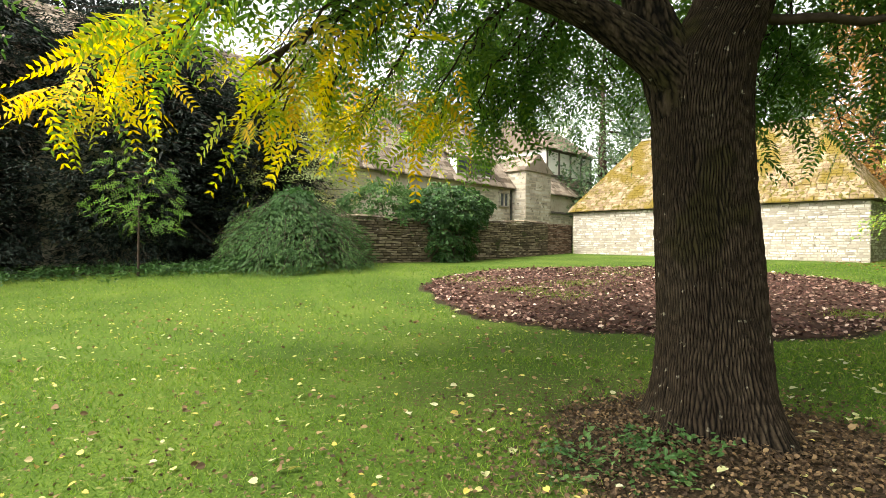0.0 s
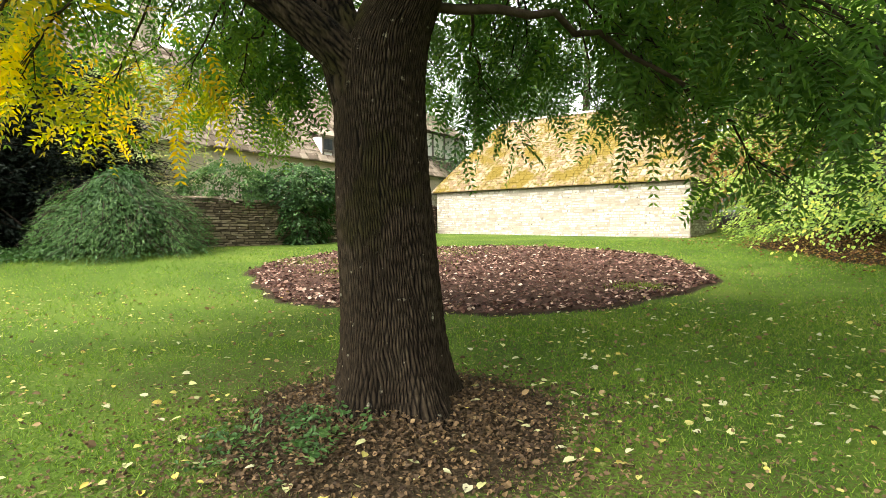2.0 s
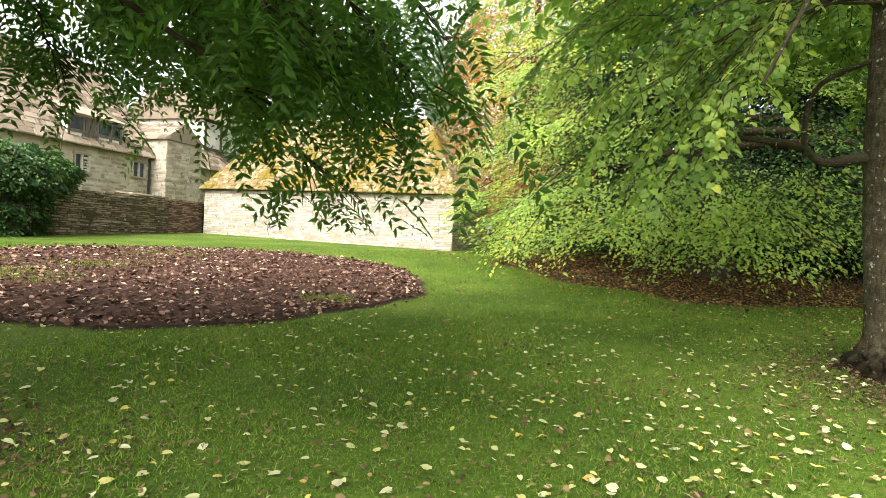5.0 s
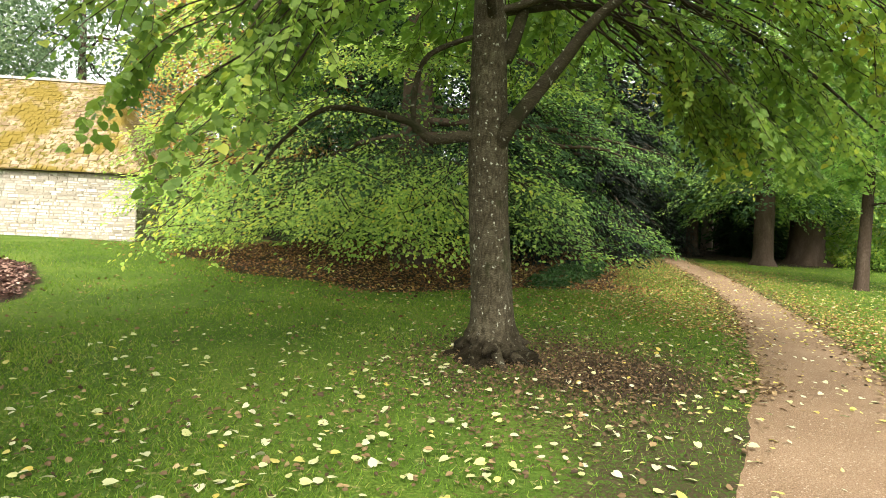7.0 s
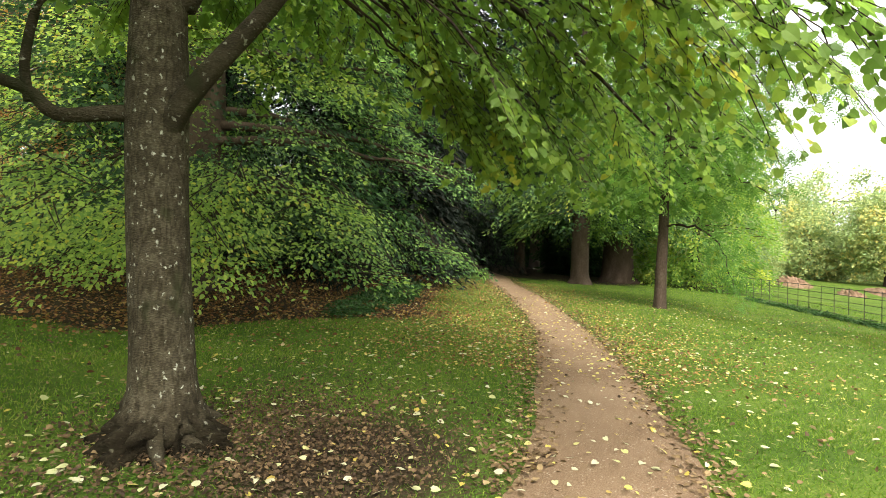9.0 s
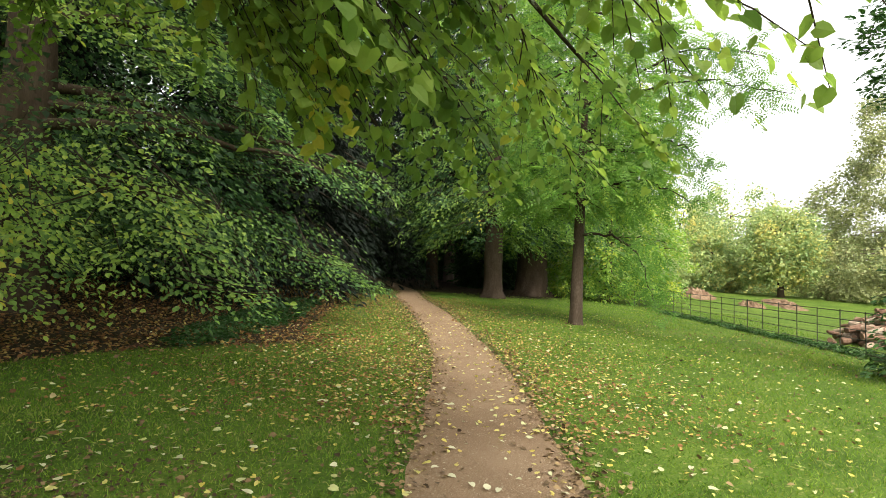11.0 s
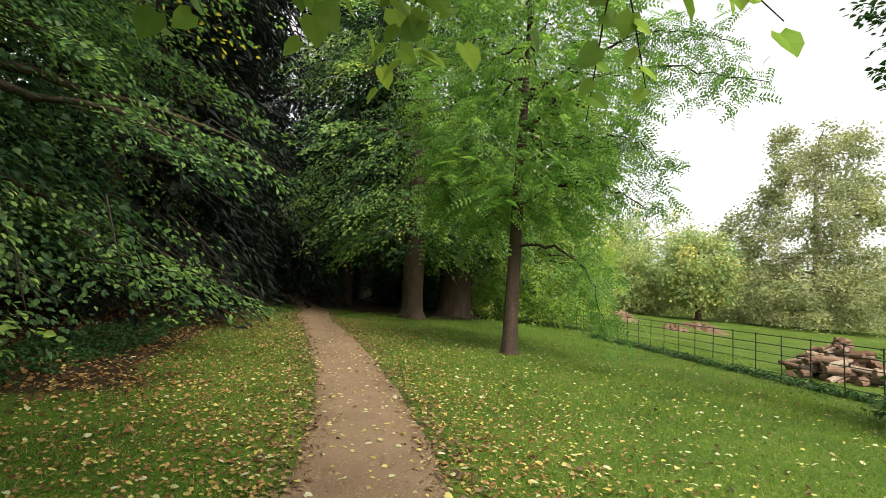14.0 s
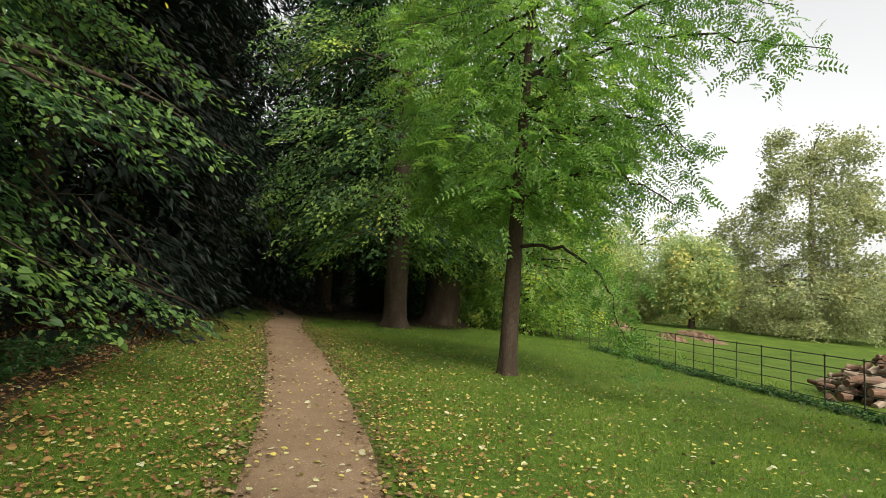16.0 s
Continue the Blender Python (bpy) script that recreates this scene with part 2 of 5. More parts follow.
def np_mesh(name, v, f, material, attrs=None, flat=True):
    """A mesh from arrays; f is an (n, k) array, or a list of such."""
    fs = f if isinstance(f, list) else [f]
    me = bpy.data.meshes.new(name)
    me.vertices.add(len(v))
    me.vertices.foreach_set("co", np.asarray(v, np.float32).ravel())
    idx = np.concatenate([a.ravel() for a in fs]).astype(np.int32)
    sizes = np.concatenate([np.full(len(a), a.shape[1]) for a in fs]).astype(np.int32)
    starts = (np.cumsum(sizes) - sizes).astype(np.int32)
    me.loops.add(len(idx))
    me.loops.foreach_set("vertex_index", idx)
    me.polygons.add(len(sizes))
    me.polygons.foreach_set("loop_start", starts)
    me.polygons.foreach_set("use_smooth", np.full(len(sizes), not flat))
    for key, val in (attrs or {}).items():
        a = me.attributes.new(key, "FLOAT", "POINT")
        a.data.foreach_set("value", np.asarray(val, np.float32))
    me.update(calc_edges=True)
    me.validate()
    me.materials.append(material)
    return me


def thing(name, label, category, kind="", group=""):
    return tagged(new(name), label, category, group, kind)


def child(name, me, parent, label="", kind=""):
    ob = new(name, me)
    ob.parent = parent
    return tagged(ob, label, kind=kind)


def part(name, bm, material, parent, label=""):
    me = bpy.data.meshes.new(name)
    bm.to_mesh(me)
    bm.free()
    me.materials.append(material)
    return child(name, me, parent, label)


LEAF = {
    "blade": (np.array([(0, 0, 0), (0.4, 0.5, 0.16), (1, 0, -0.1), (0.4, -0.5, 0.16)]), np.array([(0, 2, 1), (0, 3, 2)])),
    "oval": (np.array([(0, 0, 0), (0.25, 0.42, 0.1), (0.62, 0.42, 0.08), (1, 0, -0.12), (0.62, -0.42, 0.08), (0.25, -0.42, 0.1)]), np.array([(0, 3, 2, 1), (0, 5, 4, 3)])),
    "heart": (np.array([(0, 0, 0), (-0.12, 0.26, 0.06), (0.2, 0.52, 0.1), (0.6, 0.42, 0.04), (1, 0, -0.14), (0.6, -0.42, 0.04), (0.2, -0.52, 0.1), (-0.12, -0.26, 0.06), (0.45, 0, 0.0)]),
              np.array([(0, 8, 2, 1), (8, 4, 3, 2), (0, 7, 6, 8), (8, 6, 5, 4)])),
    "grass": (np.array([(0, 0.5, 0), (0, -0.5, 0), (1, 0, 0)]), np.array([(0, 1, 2)])),
}


def leaves(P, D, N, L, W, tint, shape="blade"):
    """Arrays of leaves: bases P, directions D, upward normals N, lengths, widths, tints -> verts, faces, tint."""
    P, D, N = (np.asarray(a, float) for a in (P, D, N))
    D = D / (np.linalg.norm(D, axis=1, keepdims=True) + 1e-9)
    S = np.cross(D, N)
    S = S / (np.linalg.norm(S, axis=1, keepdims=True) + 1e-9)
    U = np.cross(S, D)
    T, F = LEAF[shape]
    k = len(T)
    L, W = np.broadcast_to(L, len(P)), np.broadcast_to(W, len(P))
    V = P[:, None] + D[:, None] * (T[:, 0] * L[:, None])[:, :, None] + S[:, None] * (T[:, 1] * W[:, None])[:, :, None] + U[:, None] * (T[:, 2] * W[:, None])[:, :, None]
    faces = (F[None] + (np.arange(len(P)) * k)[:, None, None]).reshape(-1, F.shape[1])
    return V.reshape(-1, 3), faces, np.repeat(tint, k)


class Bag:
    """Collects leaf arrays for one mesh."""

    def __init__(self):
        self.a = [[] for _ in range(6)]

    def add(self, P, D, N, L, W, t):
        n = len(P)
        for lst, v in zip(self.a, (P, D, N, np.broadcast_to(L, n), np.broadcast_to(W, n), np.broadcast_to(t, n))):
            lst.append(np.asarray(v, float))

    def mesh(self, name, material, shape, keep=None):
        P, D, N, L, W, t = (np.concatenate(x) for x in self.a)
        if keep is not None:
            k = keep(P)
            P, D, N, L, W, t = P[k], D[k], N[k], L[k], W[k], t[k]
        v, f, tt = leaves(P, D, N, L, W, t, shape)
        return np_mesh(name, v, f, material, {"tint": tt})


def tube_arrays(pts, radii, sides=8):
    pts = np.asarray(pts, float)
    d = np.gradient(pts, axis=0)
    d /= np.linalg.norm(d, axis=1, keepdims=True) + 1e-9
    ref = np.where(np.abs(d[:, 2:3]) > 0.9, np.array([[1.0, 0, 0]]), np.array([[0, 0, 1.0]]))
    a = np.cross(d, ref)
    a /= np.linalg.norm(a, axis=1, keepdims=True)
    b = np.cross(d, a)
    th = np.linspace(0, 2 * np.pi, sides, endpoint=False)
    V = pts[:, None] + (a[:, None] * np.cos(th)[None, :, None] + b[:, None] * np.sin(th)[None, :, None]) * np.asarray(radii)[:, None, None]
    n = len(pts)
    i, j = np.meshgrid(np.arange(n - 1), np.arange(sides), indexing="ij")
    q = np.stack([i * sides + j, (i + 1) * sides + j, (i + 1) * sides + (j + 1) % sides, i * sides + (j + 1) % sides], -1).reshape(-1, 4)
    return V.reshape(-1, 3), q


def tubes(name, lines, material, sides=6):
    vs, fs, o = [], [], 0
    for pts, radii in lines:
        v, f = tube_arrays(pts, radii, sides)
        vs.append(v)
        fs.append(f + o)
        o += len(v)
    return np_mesh(name, np.concatenate(vs), np.concatenate(fs), material, {"crest": np.full(o, 0.5)}, flat=False)


def curve(points, n):
    """A smooth line through points (Catmull-Rom), n points long."""
    p = np.asarray(points, float)
    p = np.vstack([2 * p[0] - p[1], p, 2 * p[-1] - p[-2]])
    t = np.linspace(0, len(p) - 3 - 1e-6, n)
    i = t.astype(int)
    u = (t - i)[:, None]
    a, b, c, d = p[i], p[i + 1], p[i + 2], p[i + 3]
    return 0.5 * (2 * b + (c - a) * u + (2 * a - 5 * b + 4 * c - d) * u ** 2 + (3 * b - a - 3 * c + d) * u ** 3)


def unit(v):
    v = np.asarray(v, float)
    return v / (np.linalg.norm(v, axis=-1, keepdims=True) + 1e-9)


def bark_height(th, h, k, tall, seed):
    """Interlaced ridges: two families of slanting furrows that cross, warped; 0 in a furrow, 1 on a ridge."""
    c, s_ = math.cos(th), math.sin(th)
    w = noise.noise((c * 2.2, s_ * 2.2, h * 2.3 + seed)) * 4.6 + 1.7 * noise.noise((c * 7, s_ * 7, h * 5.5))
    q = noise.noise((c * 5 + 9, s_ * 5, h * 3.4 + seed)) * 3.4
    m = math.pi / tall
    return min(abs(math.sin(k * th + m * h + w)), abs(math.sin(k * th - m * h + w * 0.8 + q)))


def trunk_mesh(name, points, radii, material, sides=48, rows=60, ridge=0.0, flare=0.0, lobes=5, seed=0, ridges=18, burl=0.0):
    """A trunk along points with a root flare and furrowed or lumpy bark."""
    rng = np.random.default_rng(seed)
    pts = curve(points, rows)
    s = np.linspace(0, 1, rows)
    r = np.interp(s, np.linspace(0, 1, len(radii)), radii)
    th = np.linspace(0, 2 * np.pi, sides, endpoint=False)
    h = pts[:, 2] - pts[0, 2]
    ph = rng.uniform(0, 6.28, 8)
    R = np.repeat(r[:, None], sides, 1)
    fl = flare * np.exp(-h / (0.17 if burl else 0.26))[:, None]
    R = R * (1 + fl * (0.75 + 0.45 * np.cos(lobes * th + ph[0]) + 0.3 * np.cos(3 * th + ph[1])))
    R = R * (1 + 0.025 * np.sin(2 * th + h[:, None] * 1.3 + ph[2]) + 0.02 * np.sin(3 * th - h[:, None] * 2.1 + ph[3]))
    CR = np.ones((rows, sides))
    if ridge:
        for i in range(rows):
            for j in range(sides):
                c, s_ = math.cos(th[j]), math.sin(th[j])
                v = bark_height(th[j], h[i], ridges, 0.27, seed)
                if burl:
                    v = 0.42 + 0.58 * v
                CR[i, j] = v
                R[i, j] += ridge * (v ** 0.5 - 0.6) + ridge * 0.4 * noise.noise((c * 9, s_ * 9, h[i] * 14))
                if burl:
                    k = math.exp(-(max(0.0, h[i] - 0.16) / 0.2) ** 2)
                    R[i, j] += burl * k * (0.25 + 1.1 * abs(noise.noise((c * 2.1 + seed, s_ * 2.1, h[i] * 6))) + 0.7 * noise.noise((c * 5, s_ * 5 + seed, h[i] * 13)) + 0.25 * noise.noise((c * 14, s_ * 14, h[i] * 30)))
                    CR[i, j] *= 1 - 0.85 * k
    V = np.stack([pts[:, 0:1] + R * np.cos(th), pts[:, 1:2] + R * np.sin(th), np.repeat(pts[:, 2:3], sides, 1)], -1)
    i, j = np.meshgrid(np.arange(rows - 1), np.arange(sides), indexing="ij")
    q = np.stack([i * sides + j, i * sides + (j + 1) % sides, (i + 1) * sides + (j + 1) % sides, (i + 1) * sides + j], -1).reshape(-1, 4)
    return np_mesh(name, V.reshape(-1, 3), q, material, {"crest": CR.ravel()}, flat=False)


def bark_limb(name, line, radii, material, ridge, k, seed, sides=72, rows=90):
    """A thick limb with the same furrowed bark as its trunk."""
    f = np.linspace(0, len(line) - 1, rows)
    i = np.arange(len(line))
    pts = np.stack([np.interp(f, i, line[:, c]) for c in range(3)], 1)
    rad = np.interp(f, i, radii)
    v, q = tube_arrays(pts, rad, sides)
    v = v.reshape(rows, sides, 3)
    run = np.concatenate([[0], np.cumsum(np.linalg.norm(np.diff(pts, axis=0), axis=1))])
    th = np.linspace(0, 2 * np.pi, sides, endpoint=False)
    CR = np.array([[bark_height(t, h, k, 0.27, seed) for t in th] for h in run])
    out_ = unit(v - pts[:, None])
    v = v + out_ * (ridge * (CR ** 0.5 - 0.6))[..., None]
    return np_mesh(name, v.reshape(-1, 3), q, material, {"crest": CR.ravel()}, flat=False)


def box_bm(size, at=(0, 0, 0), bevel=0.0, rot=None):
    bm = bmesh.new()
    bmesh.ops.create_cube(bm, size=1, matrix=Matrix.Translation(at) @ (rot or Matrix()) @ Matrix.Diagonal((*size, 1)))
    if bevel:
        bmesh.ops.bevel(bm, geom=bm.edges[:], offset=bevel, segments=1, affect="EDGES")
    return bm


def prism_bm(pts, thick):
    """A solid from a flat polygon pts, pushed along its normal by -thick."""
    bm = bmesh.new()
    vs = [bm.verts.new(p) for p in pts]
    f = bm.faces.new(vs)
    f.normal_update()
    nrm = f.normal.copy()
    ret = bmesh.ops.extrude_face_region(bm, geom=[f])
    bmesh.ops.translate(bm, vec=-nrm * thick, verts=[e for e in ret["geom"] if isinstance(e, bmesh.types.BMVert)])
    bmesh.ops.recalc_face_normals(bm, faces=bm.faces[:])
    return bm


STONE_V = np.array([(-0.5, -0.5, -0.5), (0.5, -0.5, -0.5), (0.5, 0.5, -0.5), (-0.5, 0.5, -0.5), (-0.44, -0.42, 0.5), (0.45, -0.4, 0.46), (0.42, 0.44, 0.5), (-0.46, 0.4, 0.45)])
STONE_F = np.array([(0, 3, 2, 1), (4, 5, 6, 7), (0, 1, 5, 4), (1, 2, 6, 5), (2, 3, 7, 6), (3, 0, 4, 7)])


def pieces(name, mats4, parent, material, limit=300, rest="stonework"):
    """Pieces on one shared mesh: the first ones as parts, the others joined."""
    me = np_mesh(name, STONE_V, STONE_F, material)
    for m in mats4[:limit]:
        ob = new(name, me)
        ob.parent = parent
        ob.matrix_local = m
    if len(mats4) > limit:
        A = np.array([np.array(m) for m in mats4[limit:]])
        V = np.einsum("nij,kj->nki", A[:, :3, :3], STONE_V) + A[:, None, :3, 3]
        F = (STONE_F[None] + (np.arange(len(A)) * 8)[:, None, None]).reshape(-1, 4)
        child(rest, np_mesh(rest, V.reshape(-1, 3), F, material), parent, kind="stuff")


def frame3(o, x, y, z):
    m = Matrix.Identity(4)
    for c, v in enumerate((x, y, z, o)):
        for r in range(3):
            m[r][c] = v[r]
    return m


def courses(o, xdir, ydir, nrm, width, heights, w, h, rng, proud=0.03, gap=0.012, inside=None):
    """Stones in courses on a plane from o; heights(s): height of the wall along it."""
    out = []
    o, xdir, ydir, nrm = (np.asarray(a, float) for a in (o, xdir, ydir, nrm))
    y = 0.0
    top = max(heights(0), heights(width), heights(width / 2))
    while y < top:
        hh = h * rng.uniform(0.6, 1.35)
        x = -rng.uniform(0, w)
        while x < width:
            ww = w * rng.uniform(0.35, 1.9)
            x0, x1 = max(x, 0), min(x + ww, width)
            cx = (x0 + x1) / 2
            y1 = min(y + hh * rng.uniform(0.82, 1.16), heights(cx))
            if x1 - x0 > 0.05 and y1 - y > 0.03 and (inside is None or inside(cx, (y + y1) / 2)):
                p = rng.uniform(0.4, 1.3) * proud
                a = rng.normal(0, 0.05)
                xd = xdir * math.cos(a) + ydir * math.sin(a)
                yd = ydir * math.cos(a) - xdir * math.sin(a)
                c = o + xdir * cx + ydir * (y + y1) / 2 + nrm * (p / 2 - 0.03)
                out.append(frame3(c, xd * (x1 - x0 - gap * rng.uniform(0.6, 2.0)), yd * (y1 - y - gap) * rng.uniform(0.8, 1.0), nrm * (p + 0.06)))
            x += ww
        y += hh
    return out

# ---- ground ----
PATH_MID = curve([(-6, -4.6), (-1, -3.3), (4, -2.1), (8.5, -1.1), (11.5, -0.55), (13.2, -0.3), (14.6, -0.12), (16.4, 0.33), (18.3, 0.82), (20.4, 1.4), (22.5, 2.05), (25, 2.95), (28, 4.2), (31, 5.5), (34.5, 7.1), (38, 8.6), (42, 10.0), (47, 12.6), (54, 17), (62, 24)], 300)
PATH_HALF = 0.74
BED = (5.35, 13.45, 5.35)
BEECH = np.array((22.0, 12.8))
RNG = np.random.default_rng(7)


def path_dist(x, y):
    p = PATH_MID[:, :2]
    d = np.full(np.shape(x), 1e9)
    for a in p[::2]:
        d = np.minimum(d, np.hypot(x - a[0], y - a[1]))
    return d


def bed_dist(x, y):
    a = np.arctan2(y - BED[1], x - BED[0])
    return np.hypot(x - BED[0], y - BED[1]) - BED[2] * (1 + 0.025 * np.sin(3 * a + 1) + 0.02 * np.sin(7 * a) + 0.012 * np.sin(17 * a))


def litter(x, y):
    """1 under the big beech, where leaves cover bare earth, 0 on the lawn."""
    d = np.hypot((x - BEECH[0]) / 1.0, (y - BEECH[1]) / 1.02)
    a = smooth((7.4 + 0.5 * np.sin(0.9 * x) + 0.4 * np.sin(1.7 * y) - d) / 1.3)
    b = smooth((y - (0.36 * (x - 22) + 5.0)) / 1.2) * smooth((x - 21) / 3)
    return np.maximum(a, b)


def soil(x, y):
    s = np.maximum(litter(x, y), smooth(1.9 - np.hypot(x - 2.35, y - 3.9) / 0.95 + 0.12 * np.sin(4 * x) * np.sin(5 * y)))
    s = np.maximum(s, 0.7 * smooth(1.35 - np.hypot((x - 13.1) / 2.1, (y - 1.7) / 1.1) + 0.2 * np.sin(3.1 * x + y) * np.sin(2.7 * y)))
    s = np.maximum(s, 0.46 * smooth(1.4 - np.hypot((x - 1.2) / 2.6, (y - 5.4) / 1.3)))
    s = np.maximum(s, 0.5 * smooth(1.5 - np.hypot((x - 1.2) / 5.0, (y - 2.0) / 1.7)))
    s = np.maximum(s, 0.54 * smooth(1.4 - np.hypot((x - 11.6) / 3.4, (y - 0.5) / 1.7) + 0.25 * np.sin(2.3 * x) * np.sin(3.1 * y + x)))
    s = np.maximum(s, smooth(1 - bed_dist(x, y) / 0.35))
    s = np.maximum(s, 0.75 * smooth(1.3 - path_dist(x, y) / (PATH_HALF + 0.15)))
    s = np.maximum(s, smooth((x - 41) / 6) * smooth((y - 1) / 3) * 0.85)
    s = np.maximum(s, smooth((-7.5 - x) / 3) * smooth((y - 15.5) / 2))
    return s


def ground_sheet():
    xs = np.concatenate([[-1500, -600, -250, -120, -70, -45, -30], np.arange(-22, 48, 0.36), [50, 55, 62, 70, 80, 95, 120, 180, 300, 700, 1500]])
    ys = np.concatenate([[-1500, -600, -250, -120, -60, -35, -22], np.arange(-14, 26, 0.36), [27, 29, 32, 36, 42, 50, 60, 80, 130, 250, 600, 1500]])
    X, Y = np.meshgrid(xs, ys)
    Z = gz(X, Y)
    n, k = len(xs), len(ys)
    i, j = np.meshgrid(np.arange(k - 1), np.arange(n - 1), indexing="ij")
    q = np.stack([i * n + j, i * n + j + 1, (i + 1) * n + j + 1, (i + 1) * n + j], -1).reshape(-1, 4)
    me = np_mesh("ground", np.stack([X, Y, Z], -1).reshape(-1, 3), q, M_GRASS, {"soil": soil(X, Y).ravel()}, flat=False)
    return tagged(new("ground", me), "mown green lawn with bare earth under the trees", "lawn", kind="structure")


ground_sheet()


def ribbon(name, mid, half, material, lift, rng):
    d = np.gradient(mid[:, :2], axis=0)
    d /= np.linalg.norm(d, axis=1, keepdims=True)
    nrm = np.stack([-d[:, 1], d[:, 0]], 1)
    us = np.linspace(-1, 1, 9)
    half = half * (1.06 - 0.14 * smooth((mid[:, 0:1, None] - 15) / 10))
    wob = 1 + 0.03 * np.sin(np.arange(len(mid)) * 0.35) + rng.normal(0, 0.012, len(mid))
    P = mid[:, None, :2] + nrm[:, None] * (us[None, :, None] * half * wob[:, None, None])
    Z = gz(P[..., 0], P[..., 1]) + lift - 0.02 * np.abs(us) ** 6
    V = np.concatenate([P, Z[..., None]], -1).reshape(-1, 3)
    n = 9
    i, j = np.meshgrid(np.arange(len(mid) - 1), np.arange(n - 1), indexing="ij")
    q = np.stack([i * n + j, (i + 1) * n + j, (i + 1) * n + j + 1, i * n + j + 1], -1).reshape(-1, 4)
    return np_mesh(name, V, q, material, flat=False)


tagged(new("path", ribbon("path", PATH_MID, PATH_HALF, M_PATH, 0.014, RNG)), "winding buff gravel path with leaf-strewn edges", "path", kind="structure")

# mulched bed: a low round mound
a = np.linspace(0, 2 * np.pi, 96, endpoint=False)
rr = np.linspace(0, 1, 16)
edge = BED[2] * (1 + 0.025 * np.sin(3 * a + 1) + 0.02 * np.sin(7 * a) + 0.012 * np.sin(17 * a))
BX, BY = BED[0] + rr[:, None] * edge * np.cos(a), BED[1] + rr[:, None] * edge * np.sin(a)
BZ = gz(BX, BY) + 0.01 + 0.05 * smooth((1 - rr[:, None]) * 6)
i, j = np.meshgrid(np.arange(15), np.arange(96), indexing="ij")
bed_faces = np.stack([i * 96 + j, (i + 1) * 96 + j, (i + 1) * 96 + (j + 1) % 96, i * 96 + (j + 1) % 96], -1).reshape(-1, 4)
flower_bed = tagged(new("mulched_bed", np_mesh("mulched_bed", np.stack([BX, BY, BZ], -1).reshape(-1, 3), bed_faces, M_SOIL, flat=False)), "round lawn bed covered in reddish-brown leaf mulch", "flower bed")

# ---- barn ----
BD, BN = np.array((0.693, -0.721, 0)), np.array((0.721, 0.693, 0))
UP = np.array((0, 0, 1.0))
B0 = np.array((7.3, 29.1, 0.0))
BLEN, BDEEP, EAVE, RIDGE, HIP = 12.35, 5.6, 3.58, 7.3, 2.3


def bp(s, d, z):
    return Vector(B0 + BD * s + BN * d + UP * z)


barn = thing("barn", "low stone barn with a mossy hipped stone-slate roof", "barn")
rng = np.random.default_rng(3)
for nm, s0, d0, s1, d1 in (("wall", 0, 0, BLEN, 0.5), ("wall", 0, BDEEP - 0.5, BLEN, BDEEP), ("wall", 0, 0.5, 0.5, BDEEP - 0.5), ("wall", BLEN - 0.5, 0.5, BLEN, BDEEP - 0.5)):
    part(nm, prism_bm([bp(s0, d0, EAVE - 0.02), bp(s1, d0, EAVE - 0.02), bp(s1, d1, EAVE - 0.02), bp(s0, d1, EAVE - 0.02)], 3.2), M_MORTAR, barn, "pale rubble limestone wall")


def ground_at(p):
    return float(gz(p[0], p[1]))


stones = courses(B0 + UP * 0.95, BD, UP, -BN, BLEN, lambda s: EAVE - 0.98, 0.23, 0.105, rng, 0.022)
stones += courses(B0 + BD * BLEN + UP * 0.95, BN, UP, BD, BDEEP, lambda s: EAVE - 0.98, 0.23, 0.105, rng, 0.022)
rng.shuffle(stones)
pieces("stone", stones, barn, M_STONE, 300, "stonework")
OV = 0.22
c = [bp(-OV, -OV, EAVE), bp(BLEN + OV, -OV, EAVE), bp(BLEN + OV, BDEEP + OV, EAVE), bp(-OV, BDEEP + OV, EAVE), bp(HIP, BDEEP / 2, RIDGE), bp(BLEN - HIP, BDEEP / 2, RIDGE)]
bm = bmesh.new()
vs = [bm.verts.new(p) for p in c]
for f in ((0, 1, 5, 4), (1, 2, 5), (2, 3, 4, 5), (3, 0, 4), (3, 2, 1, 0)):
    bm.faces.new([vs[k] for k in f])
roof = part("roof", bm, M_SLATE2, barn, "moss-grown stone-slate hipped roof")


